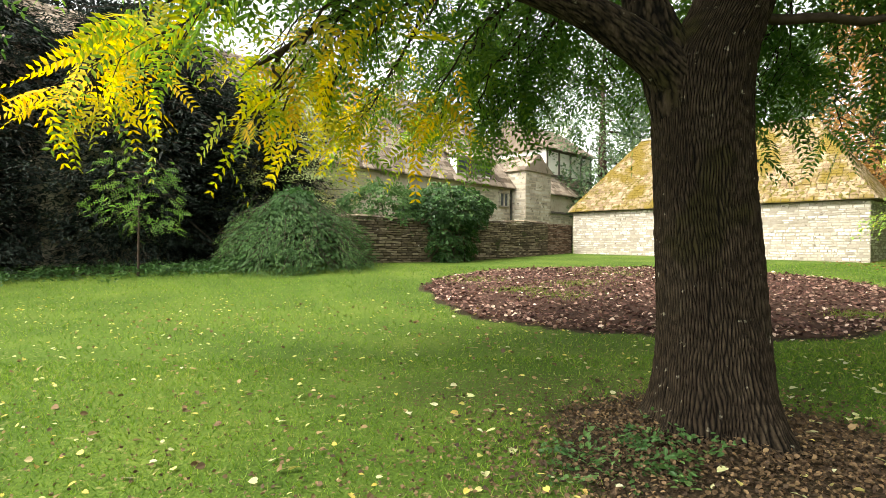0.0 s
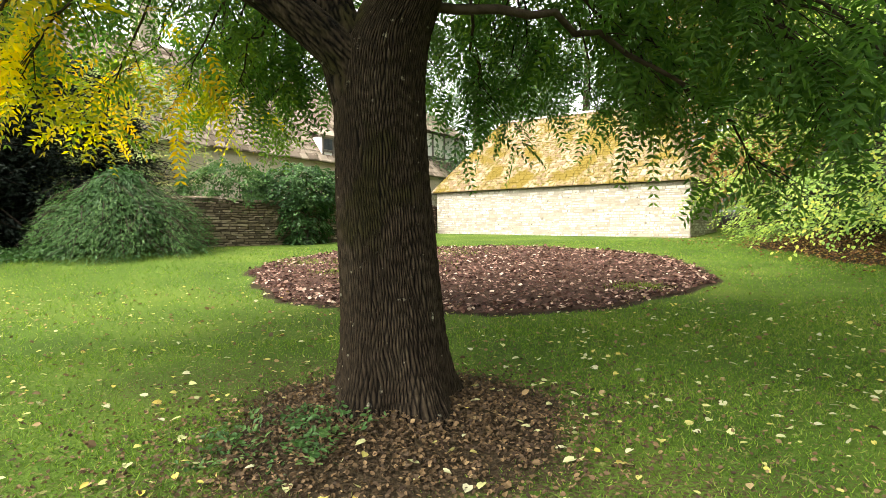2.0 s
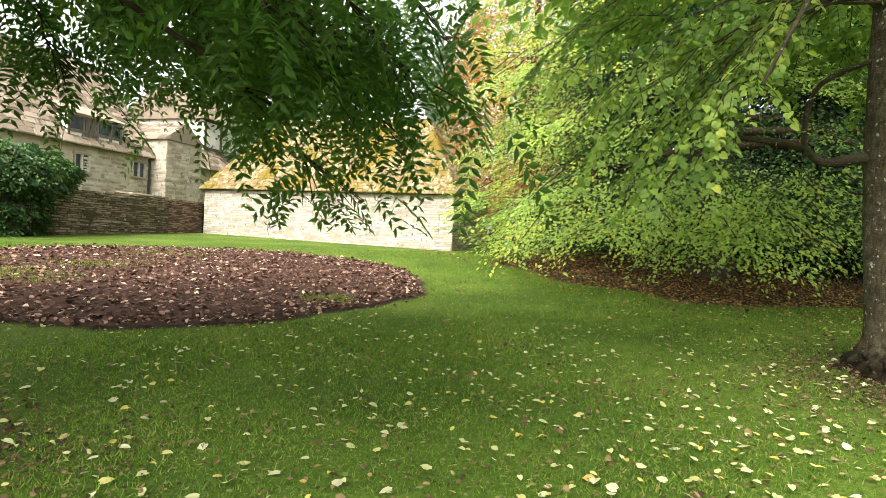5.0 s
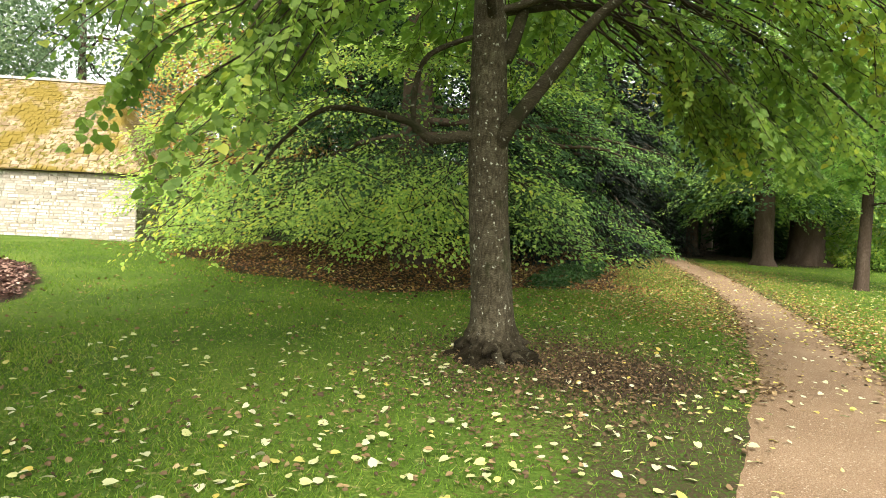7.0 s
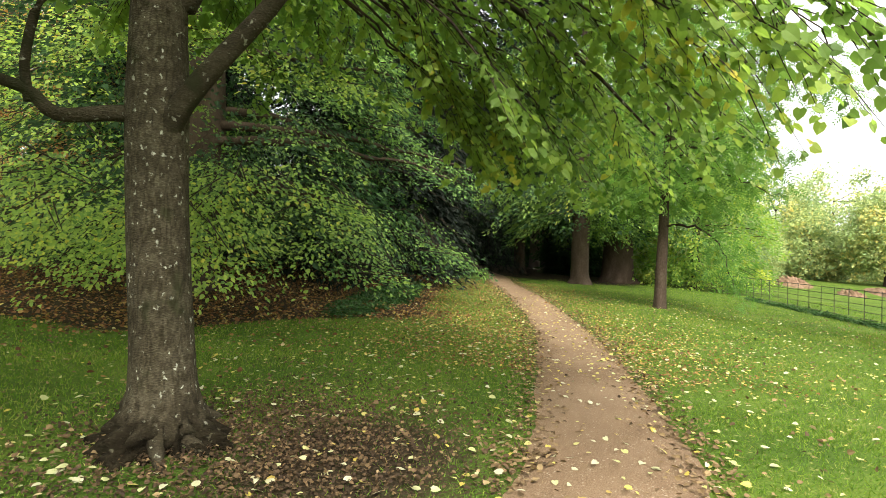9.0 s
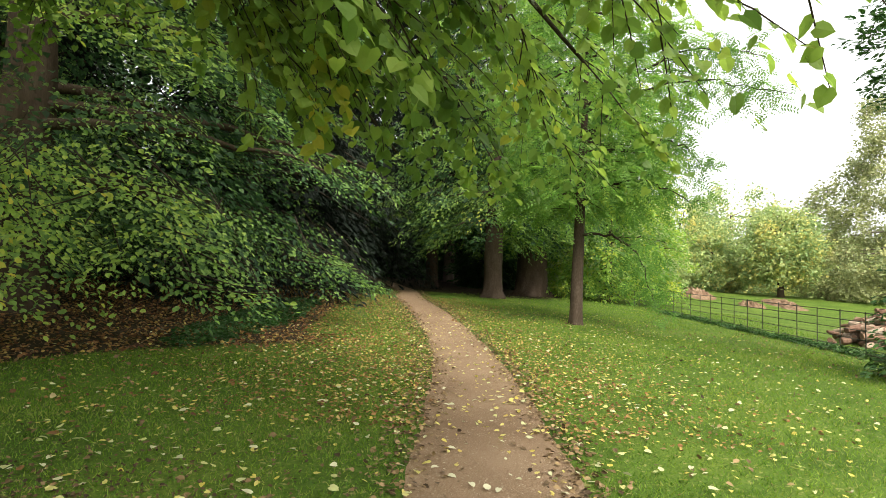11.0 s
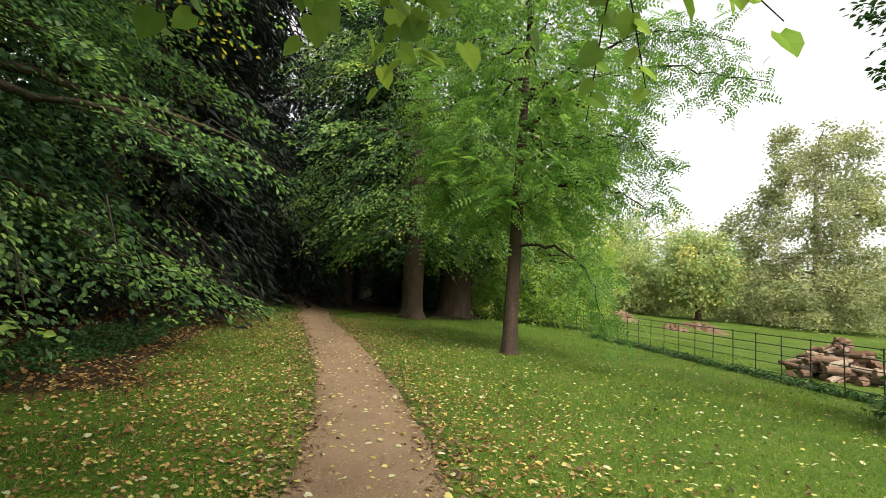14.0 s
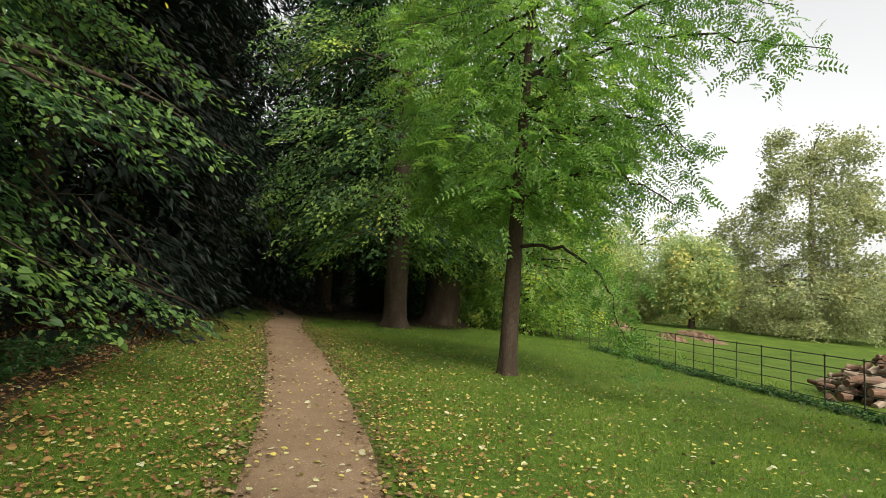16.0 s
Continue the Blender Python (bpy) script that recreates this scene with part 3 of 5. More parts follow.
def slates(p0, p1, p2, p3, rows, w, rng, thick=0.035):
    """Slate courses on the slope p0-p1 (eave) to p3-p2 (ridge)."""
    p0, p1, p2, p3 = (np.array(p, float) for p in (p0, p1, p2, p3))
    nrm = np.cross(p1 - p0, (p2 + p3) / 2 - (p0 + p1) / 2)
    nrm /= np.linalg.norm(nrm)
    xd = (p1 - p0) / np.linalg.norm(p1 - p0)
    out = []
    ys = np.cumsum(np.linspace(1.5, 0.8, rows))
    ys = np.concatenate([[0], ys / ys[-1]])
    for r in range(rows):
        ta, tb = ys[r], min(ys[r + 1] + 0.02, 1)
        tm = (ta + tb) / 2
        a, b = p0 + (p3 - p0) * tm, p1 + (p2 - p1) * tm
        up = (p3 + (p2 - p3) * 0.5 - (p0 + p1) / 2)
        sl = up * (tb - ta)
        length = np.linalg.norm(b - a)
        x = -rng.uniform(0, w)
        while x < length:
            ww = w * rng.uniform(0.55, 1.5) * (1.25 - 0.5 * tm)
            x0, x1 = max(0, x), min(length, x + ww)
            if x1 - x0 > 0.05:
                cpos = a + xd * (x0 + x1) / 2 + nrm * (0.022 + rng.uniform(-0.006, 0.012))
                yd = sl * rng.uniform(1.02, 1.16)
                tilt = nrm * thick * rng.uniform(0.7, 1.3)
                out.append(frame3(cpos, xd * (x1 - x0 - 0.01), yd - nrm * 0.025, tilt))
            x += ww
    return out


sl = slates(c[0], c[1], c[5], c[4], 36, 0.22, rng)
sl += slates(c[1], c[2], c[5], c[5], 36, 0.22, rng) + slates(c[3], c[0], c[4], c[4], 36, 0.22, rng)
rng.shuffle(sl)
pieces("slate", sl, barn, M_SLATE, 300, "slating")
ridge_caps = []
for k in range(22):
    s = HIP + (BLEN - 2 * HIP) * (k + 0.5) / 22
    ridge_caps.append(frame3(np.array(bp(s, BDEEP / 2, RIDGE + 0.04)), BD * 0.34, BN * 0.26, UP * 0.1))
pieces("ridge_stone", ridge_caps, barn, M_STONE, 300)

# ---- garden wall ----
WD = np.array((0.693, 0.721, 0))
WN = np.array((0.721, -0.693, 0))
W0 = np.array((-3.08, 18.64, 0.0))
WLEN = 15.1


def wall_top(s):
    return 2.72 + 0.02 * s + 0.05 * math.sin(s * 1.3) + (0.18 if s > 13.2 else 0)


garden_wall = thing("garden_wall", "weathered dry-stone garden wall beside the barn", "wall")
bm = prism_bm([Vector(W0 + WN * -0.03 + UP * 0.6), Vector(W0 + WN * -0.03 + WD * WLEN + UP * 0.6), Vector(W0 + WN * -0.03 + WD * WLEN + UP * 2.9), Vector(W0 + WN * -0.03 + UP * 2.6)], 0.42)
part("core", bm, M_DARKJOINT, garden_wall)
ws = courses(W0 + UP * 0.85, WD, UP, WN, 12.7, lambda s: wall_top(s) - 0.87, 0.3, 0.085, rng, 0.035, 0.014)
ws += courses(W0 + UP * 0.85 - WD * 0.0, -WN, UP, -WD, 0.45, lambda s: 1.8, 0.25, 0.09, rng, 0.03)
rng.shuffle(ws)
pieces("stone", ws, garden_wall, M_WALLSTONE, 300, "stonework")
M_BRICK = mat("old_brown_brick", [(0.1, 0.06, 0.042), (0.17, 0.11, 0.08), (0.24, 0.175, 0.135)], 3, 0.95, 0.7, 25, random_obj=0.5)
br = courses(W0 + UP * 0.95 + WD * 12.75, WD, UP, WN, WLEN - 12.9, lambda s: 2.02, 0.21, 0.075, rng, 0.02, 0.01)
pieces("brick", br, garden_wall, M_BRICK, 300, "brickwork")
cop = []
s = 0.0
while s < 12.6:
    w = rng.uniform(0.3, 0.6)
    cop.append(frame3(W0 + WD * (s + w / 2) - WN * 0.2 + UP * (wall_top(s + w / 2) + 0.02), WD * (w - 0.015), -WN * 0.52, UP * rng.uniform(0.05, 0.085)))
    s += w
pieces("coping_stone", cop, garden_wall, M_WALLSTONE)

# ---- house ----
M_HOUSESTONE = mat("house_stone", [(0.26, 0.23, 0.18), (0.37, 0.335, 0.265), (0.5, 0.46, 0.38)], 1.4, 0.95, 0.8, 14, speck=((0.18, 0.16, 0.12), 4, 0.1), fine=0.4, random_obj=0.45)
HO, HU, HF = np.array((4.5, 35.3, 0.0)), np.array((0.693, 0.721, 0)), np.array((0.721, -0.693, 0))


def hp(u, v, z):
    return Vector(HO + HU * u + HF * v + UP * z)


def hbox(name, u0, u1, v0, v1, z0, z1, material, parent, label=""):
    return part(name, prism_bm([hp(u0, v1, z1), hp(u1, v1, z1), hp(u1, v0, z1), hp(u0, v0, z1)], z1 - z0), material, parent, label)


def gable_roof(parent, u0, u1, v0, v1, ze, zr, along="u", rows=20):
    """Two slopes with slate courses over a box."""
    if along == "u":
        vm = (v0 + v1) / 2
        a, b, r0, r1, d, e = hp(u0, v1, ze), hp(u1, v1, ze), hp(u0, vm, zr), hp(u1, vm, zr), hp(u1, v0, ze), hp(u0, v0, ze)
    else:
        um = (u0 + u1) / 2
        a, b, r0, r1, d, e = hp(u0, v0, ze), hp(u0, v1, ze), hp(um, v0, zr), hp(um, v1, zr), hp(u1, v1, ze), hp(u1, v0, ze)
    bm = bmesh.new()
    va = [bm.verts.new(p) for p in (a, b, r1, r0, d, e)]
    for f in ((0, 1, 2, 3), (4, 5, 3, 2), (1, 4, 2), (5, 0, 3), (5, 4, 1, 0)):
        bm.faces.new([va[k] for k in f])
    bmesh.ops.recalc_face_normals(bm, faces=bm.faces[:])
    rf = part("roof", bm, M_SLATE2, parent, "brown stone-slate roof")
    ms = slates(a, b, r1, r0, rows, 0.5, rng, 0.05)
    if along != "u":
        ms += slates(d, e, r0, r1, rows, 0.5, rng, 0.05)
    pieces("slate", ms, rf, M_SLATE2, 60, "slating")
    return rf


def window(parent, u0, u1, v, z0, z1, lights, material=None):
    w = hbox("window", u0, u1, v - 0.12, v - 0.04, z0, z1, M_GLASSD, parent, "dark leaded window")
    fr = material or M_STONE
    t = 0.09
    hbox("frame", u0 - t, u1 + t, v - 0.1, v + 0.05, z1, z1 + t, fr, w)
    hbox("sill", u0 - t, u1 + t, v - 0.1, v + 0.08, z0 - t, z0, fr, w)
    for k in range(lights + 1):
        x = u0 + (u1 - u0) * k / lights
        hbox("mullion", x - t / 2, x + t / 2, v - 0.1, v + 0.04, z0, z1, fr, w)


house = thing("old_house", "rambling old stone house with slate roofs and timber dormers", "house")
hbox("wall", -24, 0.85, -7.5, 0, 1.0, 5.5, M_HOUSE, house, "pale rubble stone wall")
gable_roof(house, -24.3, 1.0, -7.8, 0.3, 5.45, 10.6, "u", 24)
window(house, -0.5, 0.35, 0.05, 4.35, 5.1, 2)
window(house, -4.0, -3.2, 0.05, 4.2, 5.0, 2)
# dormer with white panels
dm = hbox("dormer", -4.4, -1.3, -3.4, 0.0, 5.45, 6.85, M_PLASTER, house, "white-panelled timber dormer")
for u in (-4.35, -3.55, -2.75, -1.95, -1.35):
    hbox("post", u - 0.06, u + 0.06, 0.0, 0.05, 5.45, 6.85, M_TIMBER, dm)
for z in (5.5, 6.1, 6.82):
    hbox("rail", -4.42, -1.28, 0.0, 0.06, z - 0.06, z + 0.06, M_TIMBER, dm)
for u0, u1 in ((-4.28, -3.62), (-1.9, -1.42)):
    hbox("pane", u0, u1, 0.0, 0.03, 6.17, 6.76, M_GLASSD, dm, "dark leaded glass")
hbox("shutter", -3.45, -2.85, 0.0, 0.04, 5.56, 6.76, M_TIMBER, dm, "grey oak shutter")
hbox("pane", -2.65, -2.05, 0.0, 0.03, 6.17, 6.76, M_GLASSD, dm, "dark leaded glass")
gable = prism_bm([hp(-4.65, 0.14, 6.95), hp(-1.05, 0.14, 6.95), hp(-1.3, -3.6, 8.6), hp(-4.4, -3.6, 8.6)], 0.12)
part("dormer_roof", gable, M_SLATE2, dm)
# projecting stack with a gabled top
stack = hbox("chimney_stack", 0.85, 3.7, -1.5, 1.0, 1.2, 6.6, M_HOUSE, house, "tall projecting rubble stack")
gable_roof(stack, 0.7, 3.85, -3.0, 1.1, 6.55, 7.7, "v", 6)
hbox("wall", 3.7, 11.3, -4.4, -0.4, 1.0, 5.55, M_HOUSE, house)
gable_roof(house, 3.6, 11.5, -4.6, -0.1, 5.5, 8.0, "u", 12)
hbox("string_course", 3.7, 9.2, -0.4, -0.28, 4.2, 4.34, M_TIMBER, house)
tg = hbox("timber_gable", 6.7, 13.2, -8, -1.3, 4.5, 9.0, M_PLASTER, house, "white plastered timber-framed block")
for u in (6.8, 8.4, 10.0, 11.6, 13.1):
    hbox("post", u - 0.08, u + 0.08, -1.3, -1.23, 6.6, 9.0, M_TIMBER, tg)
for z in (7.05, 8.9):
    hbox("rail", 6.7, 13.2, -1.3, -1.22, z - 0.09, z + 0.09, M_TIMBER, tg)
gable_roof(tg, 6.4, 13.6, -8.3, -1.0, 8.95, 11.4, "u", 12)
hbox("gable_coping", 15.2, 15.7, -6, -4.6, 4.0, 12.4, M_PLASTER, house, "pale stone gable coping")
for u, v, w, z in ((-12, -4, 0.9, 12.6), (-5.5, -3.9, 0.55, 12.6)):
    st = hbox("chimney", u - w / 2, u + w / 2, v - 0.4, v + 0.4, 8.0, z, M_HOUSE, house, "stone chimney")
    hbox("cap", u - w / 2 - 0.08, u + w / 2 + 0.08, v - 0.48, v + 0.48, z, z + 0.15, M_HOUSE, st)
hbox("drainpipe", 0.62, 0.72, 0.0, 0.1, 2.0, 5.4, M_IRON, house)

hst = courses(HO + HU * -3.5 + UP * 2.0, HU, UP, HF, 4.3, lambda s: 3.4, 0.42, 0.19, rng, 0.025, 0.02, inside=lambda s, t: not (2.85 < s < 4.0 and 2.2 < t < 3.25))
hst += courses(HO + HU * 3.75 - HF * 0.4 + UP * 2.0, HU, UP, HF, 6.0, lambda s: 2.1, 0.42, 0.19, rng, 0.025, 0.02)
rng.shuffle(hst)
pieces("stone", hst, house, M_HOUSESTONE, 120, "stonework")
sst = courses(HO + HU * 0.85 + HF * 1.0 + UP * 2.0, HU, UP, HF, 2.85, lambda s: 4.5, 0.42, 0.2, rng, 0.025, 0.02)
sst += courses(HO + HU * 0.85 - HF * 0.6 + UP * 2.0, HF, UP, -HU, 1.6, lambda s: 4.5, 0.4, 0.2, rng, 0.025, 0.02)
pieces("stone", sst, stack, M_HOUSESTONE, 100, "stonework")

# ---- iron estate fence ----
F0, F1 = np.array((18.6, -10.0)), np.array((62.0, 1.6))
FD = (F1 - F0) / np.linalg.norm(F1 - F0)
FLEN = float(np.linalg.norm(F1 - F0))
fence = thing("estate_fence", "dark iron estate railing fence along the lawn", "fence")
post_mesh = None
npost = int(FLEN / 1.02)
for k in range(npost + 1):
    p = F0 + FD * (1.02 * k)
    z = ground_at(p)
    if post_mesh is None:
        bm = box_bm((0.034, 0.016, 1.4), (0, 0, 0.5), 0.003)
        post_mesh = bpy.data.meshes.new("post")
        bm.to_mesh(post_mesh)
        bm.free()
        post_mesh.materials.append(M_IRON)
    ob = child("post", post_mesh, fence)
    ob.matrix_local = pose(p[0], p[1], z, 0, RNG.normal(0, 0.7), math.degrees(math.atan2(FD[1], FD[0])))
for h in (0.2, 0.44, 0.68, 0.92, 1.16):
    pts = np.array([[*(F0 + FD * s), ground_at(F0 + FD * s) + h] for s in np.linspace(0, FLEN, 60)])
    child("rail", tubes("rail", [(pts, np.full(60, 0.011 if h < 0.9 else 0.014))], M_IRON, 6), fence)

# ---- trees ----


def twig_leaves(bag, rng, A, D, length, n, L, W, tint, sag=0.5, flat=1.0, spread=1.0):
    """Leaves in two ranks along twigs: starts A, directions D, one length each."""
    k = len(A)
    u = (np.arange(n) + rng.uniform(0, 1, (k, n))) / n
    P = A[:, None] + D[:, None] * (u * length[:, None])[..., None]
    P[..., 2] -= sag * 0.5 * (u * length[:, None]) ** 2 / np.maximum(length[:, None], 0.2)
    S = unit(np.cross(D, (0, 0, 1)))
    side = np.where(np.arange(n) % 2 == 0, 1, -1)[None, :, None]
    d = D[:, None] * 0.75 + S[:, None] * side * spread + rng.normal(0, 0.22, (k, n, 3))
    d[..., 2] -= sag * 0.7
    N = np.array((0, 0, 1.0)) * flat + rng.normal(0, 0.4, (k, n, 3)) + D[:, None] * 0.3
    sz = rng.uniform(0.7, 1.15, (k, n))
    tt = np.clip(np.asarray(tint)[:, None] + rng.normal(0, 0.09, (k, n)), 0, 1)
    bag.add(P.reshape(-1, 3), d.reshape(-1, 3), N.reshape(-1, 3), (L * sz).ravel(), (W * sz).ravel(), tt.ravel())
    return P[:, -1]


def fronds(bag, rng, A, D, length, pairs, L, W, tint):
    """Pinnate leaves: leaflets in pairs on arching stalks from A along D."""
    k = len(A)
    u = np.repeat(np.linspace(0.15, 1.0, pairs), 2)
    n = len(u)
    side = np.tile([1, -1], pairs)
    P = A[:, None] + D[:, None] * (u[None] * length[:, None])[..., None]
    P[..., 2] -= 0.3 * (u[None] ** 2) * length[:, None]
    S = unit(np.cross(D, unit(rng.normal(0, 0.7, (k, 3)) + (0, 0, 0.7))))
    d = D[:, None] * 0.5 + S[:, None] * side[None, :, None] * 0.85 + rng.normal(0, 0.07, (k, n, 3))
    d[..., 2] -= 0.06 + 0.15 * u[None]
    N = np.cross(S, D)[:, None] + rng.normal(0, 0.1, (k, n, 3))
    sz = rng.uniform(0.8, 1.15, (k, 1)) * (1.1 - 0.5 * np.abs(u[None] - 0.45))
    tt = np.clip(np.asarray(tint)[:, None] + rng.normal(0, 0.05, (k, n)), 0, 1)
    bag.add(P.reshape(-1, 3), d.reshape(-1, 3), N.reshape(-1, 3), (L * sz).ravel(), (W * sz).ravel(), tt.ravel())


def sprays(bag, rng, C, D, size, k, L, W, tint, sag=0.5, puff=0.0):
    """Flat fans of leaves that lap over one another: middles C, outward directions D."""
    m = len(C)
    a = rng.uniform(-0.55, 0.55, (m, k))
    w = 0.5 * (1 - 0.75 * np.clip(a + 0.15, 0, 1))
    b = rng.uniform(-1, 1, (m, k)) * w
    S = unit(np.cross(D, (0, 0, 1)))
    P = C[:, None] + D[:, None] * (a * size[:, None])[..., None] + S[:, None] * (b * size[:, None])[..., None]
    P[..., 2] -= sag * 0.45 * (a + 0.5) ** 2 * size[:, None] + sag * 0.8 * b ** 2 * size[:, None]
    P += rng.normal(0, 0.045, (m, k, 3)) * size[:, None, None]
    d = D[:, None] * 0.8 + S[:, None] * (b / w * 0.8)[..., None] + rng.normal(0, 0.25, (m, k, 3))
    d[..., 2] -= 0.2 * sag
    N = np.array((0, 0, 0.9)) + D[:, None] * np.array((0.6, 0.6, 0)) + rng.normal(0, 0.32, (m, k, 3))
    if puff:
        # rounded clumps, leaves turned every way
        P = P * (1 - puff) + puff * (C[:, None] + rng.normal(0, 0.3, (m, k, 3)) * size[:, None, None])
        N = N + puff * rng.normal(0, 1.2, (m, k, 3))
        d = d + puff * rng.normal(0, 0.8, (m, k, 3))
    sz = rng.uniform(0.7, 1.2, (m, k))
    tt = np.clip(np.asarray(tint)[:, None] + rng.normal(0, 0.07, (m, k)), 0, 1)
    bag.add(P.reshape(-1, 3), d.reshape(-1, 3), N.reshape(-1, 3), (L * sz).ravel(), (W * sz).ravel(), tt.ravel())


def bough_line(start, tip, lift, n=9):
    a, c = np.asarray(start, float), np.asarray(tip, float)
    m = a * 0.42 + c * 0.58
    m[2] += lift
    t = np.linspace(0, 1, n)[:, None]
    return a * (1 - t) ** 2 + 2 * m * t * (1 - t) + c * t * t


def broad_tree(name, label, x, y, height, trunk_r, low, radius, bark, leaf, count, per, size, L, W, shape="blade", droop=0.5, env=None, tint=(0.3, 0.12), seed=1, keep=None,
               tint_at=None, sag=0.5, lean=(0, 0), trunk_top=0.92, category="tree", pinnate=0, limbs=14, lump=0.2, gaps=0.0, under=0.12, fans=0, fan=(1.5, 0.42), core=0, puff=0.0):
    """A tree: tapered trunk, boughs, and leafy sprays in an uneven shell with gaps."""
    rng = np.random.default_rng(seed)
    z0 = ground_at((x, y))
    tr = thing(name, label, category)
    top = height * trunk_top
    tp = [(x, y, z0 - 0.15), (x + lean[0] * 0.3, y + lean[1] * 0.3, z0 + top * 0.33), (x + lean[0] * 0.7, y + lean[1] * 0.7, z0 + top * 0.66), (x + lean[0], y + lean[1], z0 + top)]
    axis = curve(tp, 40)
    child("trunk", trunk_mesh("trunk", tp, [trunk_r * 1.05, trunk_r * 0.85, trunk_r * 0.5, trunk_r * 0.1], bark, 24, 40, 0, 0.5, 5, seed), tr)
    env = env or (lambda s: math.sqrt(max(0.03, 1 - (1.6 * s - 0.6) ** 2 if s > 0.375 else 1 - (0.55 * (0.375 - s) / 0.375) ** 2)))
    grid = np.linspace(0, 1, 60)
    dens = np.array([env(g) for g in grid]) + 0.05
    cdf = np.cumsum(dens) / dens.sum()
    s = np.interp(rng.uniform(0, 1, count), cdf, grid)
    az = rng.uniform(0, 2 * np.pi, count)
    R = radius * np.interp(s, grid, [env(g) for g in grid])
    lumps = np.array([noise.noise((math.cos(p) * 1.7 + seed, math.sin(p) * 1.7, q * height / radius * 1.5)) + 0.5 * noise.noise((math.cos(p) * 4.5, math.sin(p) * 4.5 + seed, q * height / radius * 4)) for p, q in zip(az, s)])
    R = R * (1 + lump * lumps)
    depth = rng.uniform(0, 1, count)
    rad = R * (1 - 0.28 * depth ** 2)
    inner = rng.uniform(0, 1, count) < 0.2
    rad[inner] *= rng.uniform(0.55, 0.85, inner.sum())
    flat_ = rng.uniform(0, 1, count) < under
    s[flat_] *= 0.15
    rad[flat_] *= np.sqrt(rng.uniform(0.05, 1, flat_.sum()))
    z = z0 + low + s * (height - low) + rng.normal(0, 0.15, count)
    ax = np.interp(z, axis[:, 2], axis[:, 0])
    ay = np.interp(z, axis[:, 2], axis[:, 1])
    C = np.stack([ax + rad * np.cos(az), ay + rad * np.sin(az), z], 1)
    if gaps:
        k = np.array([noise.noise((c[0] / radius * 2.6, c[1] / radius * 2.6, c[2] / radius * 3.4 + seed)) for c in C]) > gaps - 0.45
        C, az, s = C[k], az[k], s[k]
    if fans:
        # tiers: each bough carries a drooping fan of sprays
        k = rng.integers(0, min(fans, len(C)), len(C))
        k[:fans] = np.arange(min(fans, len(C)))
        u, v = rng.uniform(0, 1, len(C)) ** 0.8, rng.uniform(-1, 1, len(C))
        a0, root = az[k], C[k]
        wide = fan[0] * (1.15 - 0.75 * u)
        out_ = np.stack([np.cos(a0), np.sin(a0)], 1)
        along = (u - 0.75) * fan[1] * radius
        C = root.copy()
        C[:, :2] += out_ * along[:, None] + np.stack([-out_[:, 1], out_[:, 0]], 1) * (v * wide)[:, None]
        C[:, 2] += -droop * 0.75 * (u ** 1.5 - 0.6) * fan[1] * radius - 0.25 * np.abs(v) ** 2 * wide + rng.normal(0, 0.07, len(C))
        az = a0 + v * 0.7
        s = s[k]
        C[:, 2] = np.maximum(C[:, 2], z0 + 0.25)
    n = len(C)
    turn = az + rng.normal(0, 0.3, n)
    D = unit(np.stack([np.cos(turn), np.sin(turn), -droop + 0.25 * rng.normal(size=n) + 0.35 * s], 1))
    tt = rng.normal(tint[0], tint[1], n)
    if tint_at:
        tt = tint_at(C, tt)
    bag = Bag()
    sizes = size * rng.uniform(0.7, 1.25, n)
    if pinnate:
        for q in range(per):
            fd = unit(D * 0.7 + rng.normal(0, 0.5, (n, 3)) * (1, 1, 0.5))
            fronds(bag, rng, C + rng.normal(0, 0.33, (n, 3)) * sizes[:, None], fd, L * 4 * rng.uniform(0.75, 1.15, n), pinnate, L, W, tt)
    else:
        sprays(bag, rng, C, D, sizes, per, L, W, tt, sag, puff)
    thin = []
    for i in range(0, n, 2 if size < 1.4 else 6):
        e = C[i] + D[i] * sizes[i] * 0.4
        b = C[i] - D[i] * sizes[i] * 0.75 + (0, 0, 0.05)
        thin.append((np.array([b, C[i], e]), np.array([0.012, 0.008, 0.003]) * max(1, size)))
    for i in range(limbs):
        t = C[(i * 37) % n]
        zs = min(z0 + top * 0.95, max(z0 + low * 0.8 + 0.3, t[2] + 0.15 * np.hypot(t[0] - x, t[1] - y)))
        k = int(np.argmin(np.abs(axis[:, 2] - zs)))
        line = bough_line(axis[k], t, 0.08 * radius, 12)
        line[1:-1] += rng.normal(0, 0.03 * size, (10, 3))
        child("limb", tubes("limb", [(line, np.linspace(max(0.02, trunk_r * 0.26), 0.008, 12))], bark, 7 if size < 1.5 else 5), tr)
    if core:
        # deeper leaves close the crown; darker tint paints the shade in its gaps
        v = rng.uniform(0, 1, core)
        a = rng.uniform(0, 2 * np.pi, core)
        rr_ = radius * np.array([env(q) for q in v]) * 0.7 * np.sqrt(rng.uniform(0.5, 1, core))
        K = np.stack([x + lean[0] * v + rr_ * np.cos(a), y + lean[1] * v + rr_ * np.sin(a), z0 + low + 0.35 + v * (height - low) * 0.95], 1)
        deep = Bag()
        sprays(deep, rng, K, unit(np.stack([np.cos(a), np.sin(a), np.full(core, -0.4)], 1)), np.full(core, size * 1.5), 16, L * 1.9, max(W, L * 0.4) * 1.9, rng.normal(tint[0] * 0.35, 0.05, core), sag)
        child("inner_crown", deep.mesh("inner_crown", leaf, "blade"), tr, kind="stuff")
    child("twigwork", tubes("twigwork", thin, M_TWIG, 3), tr, kind="stuff")
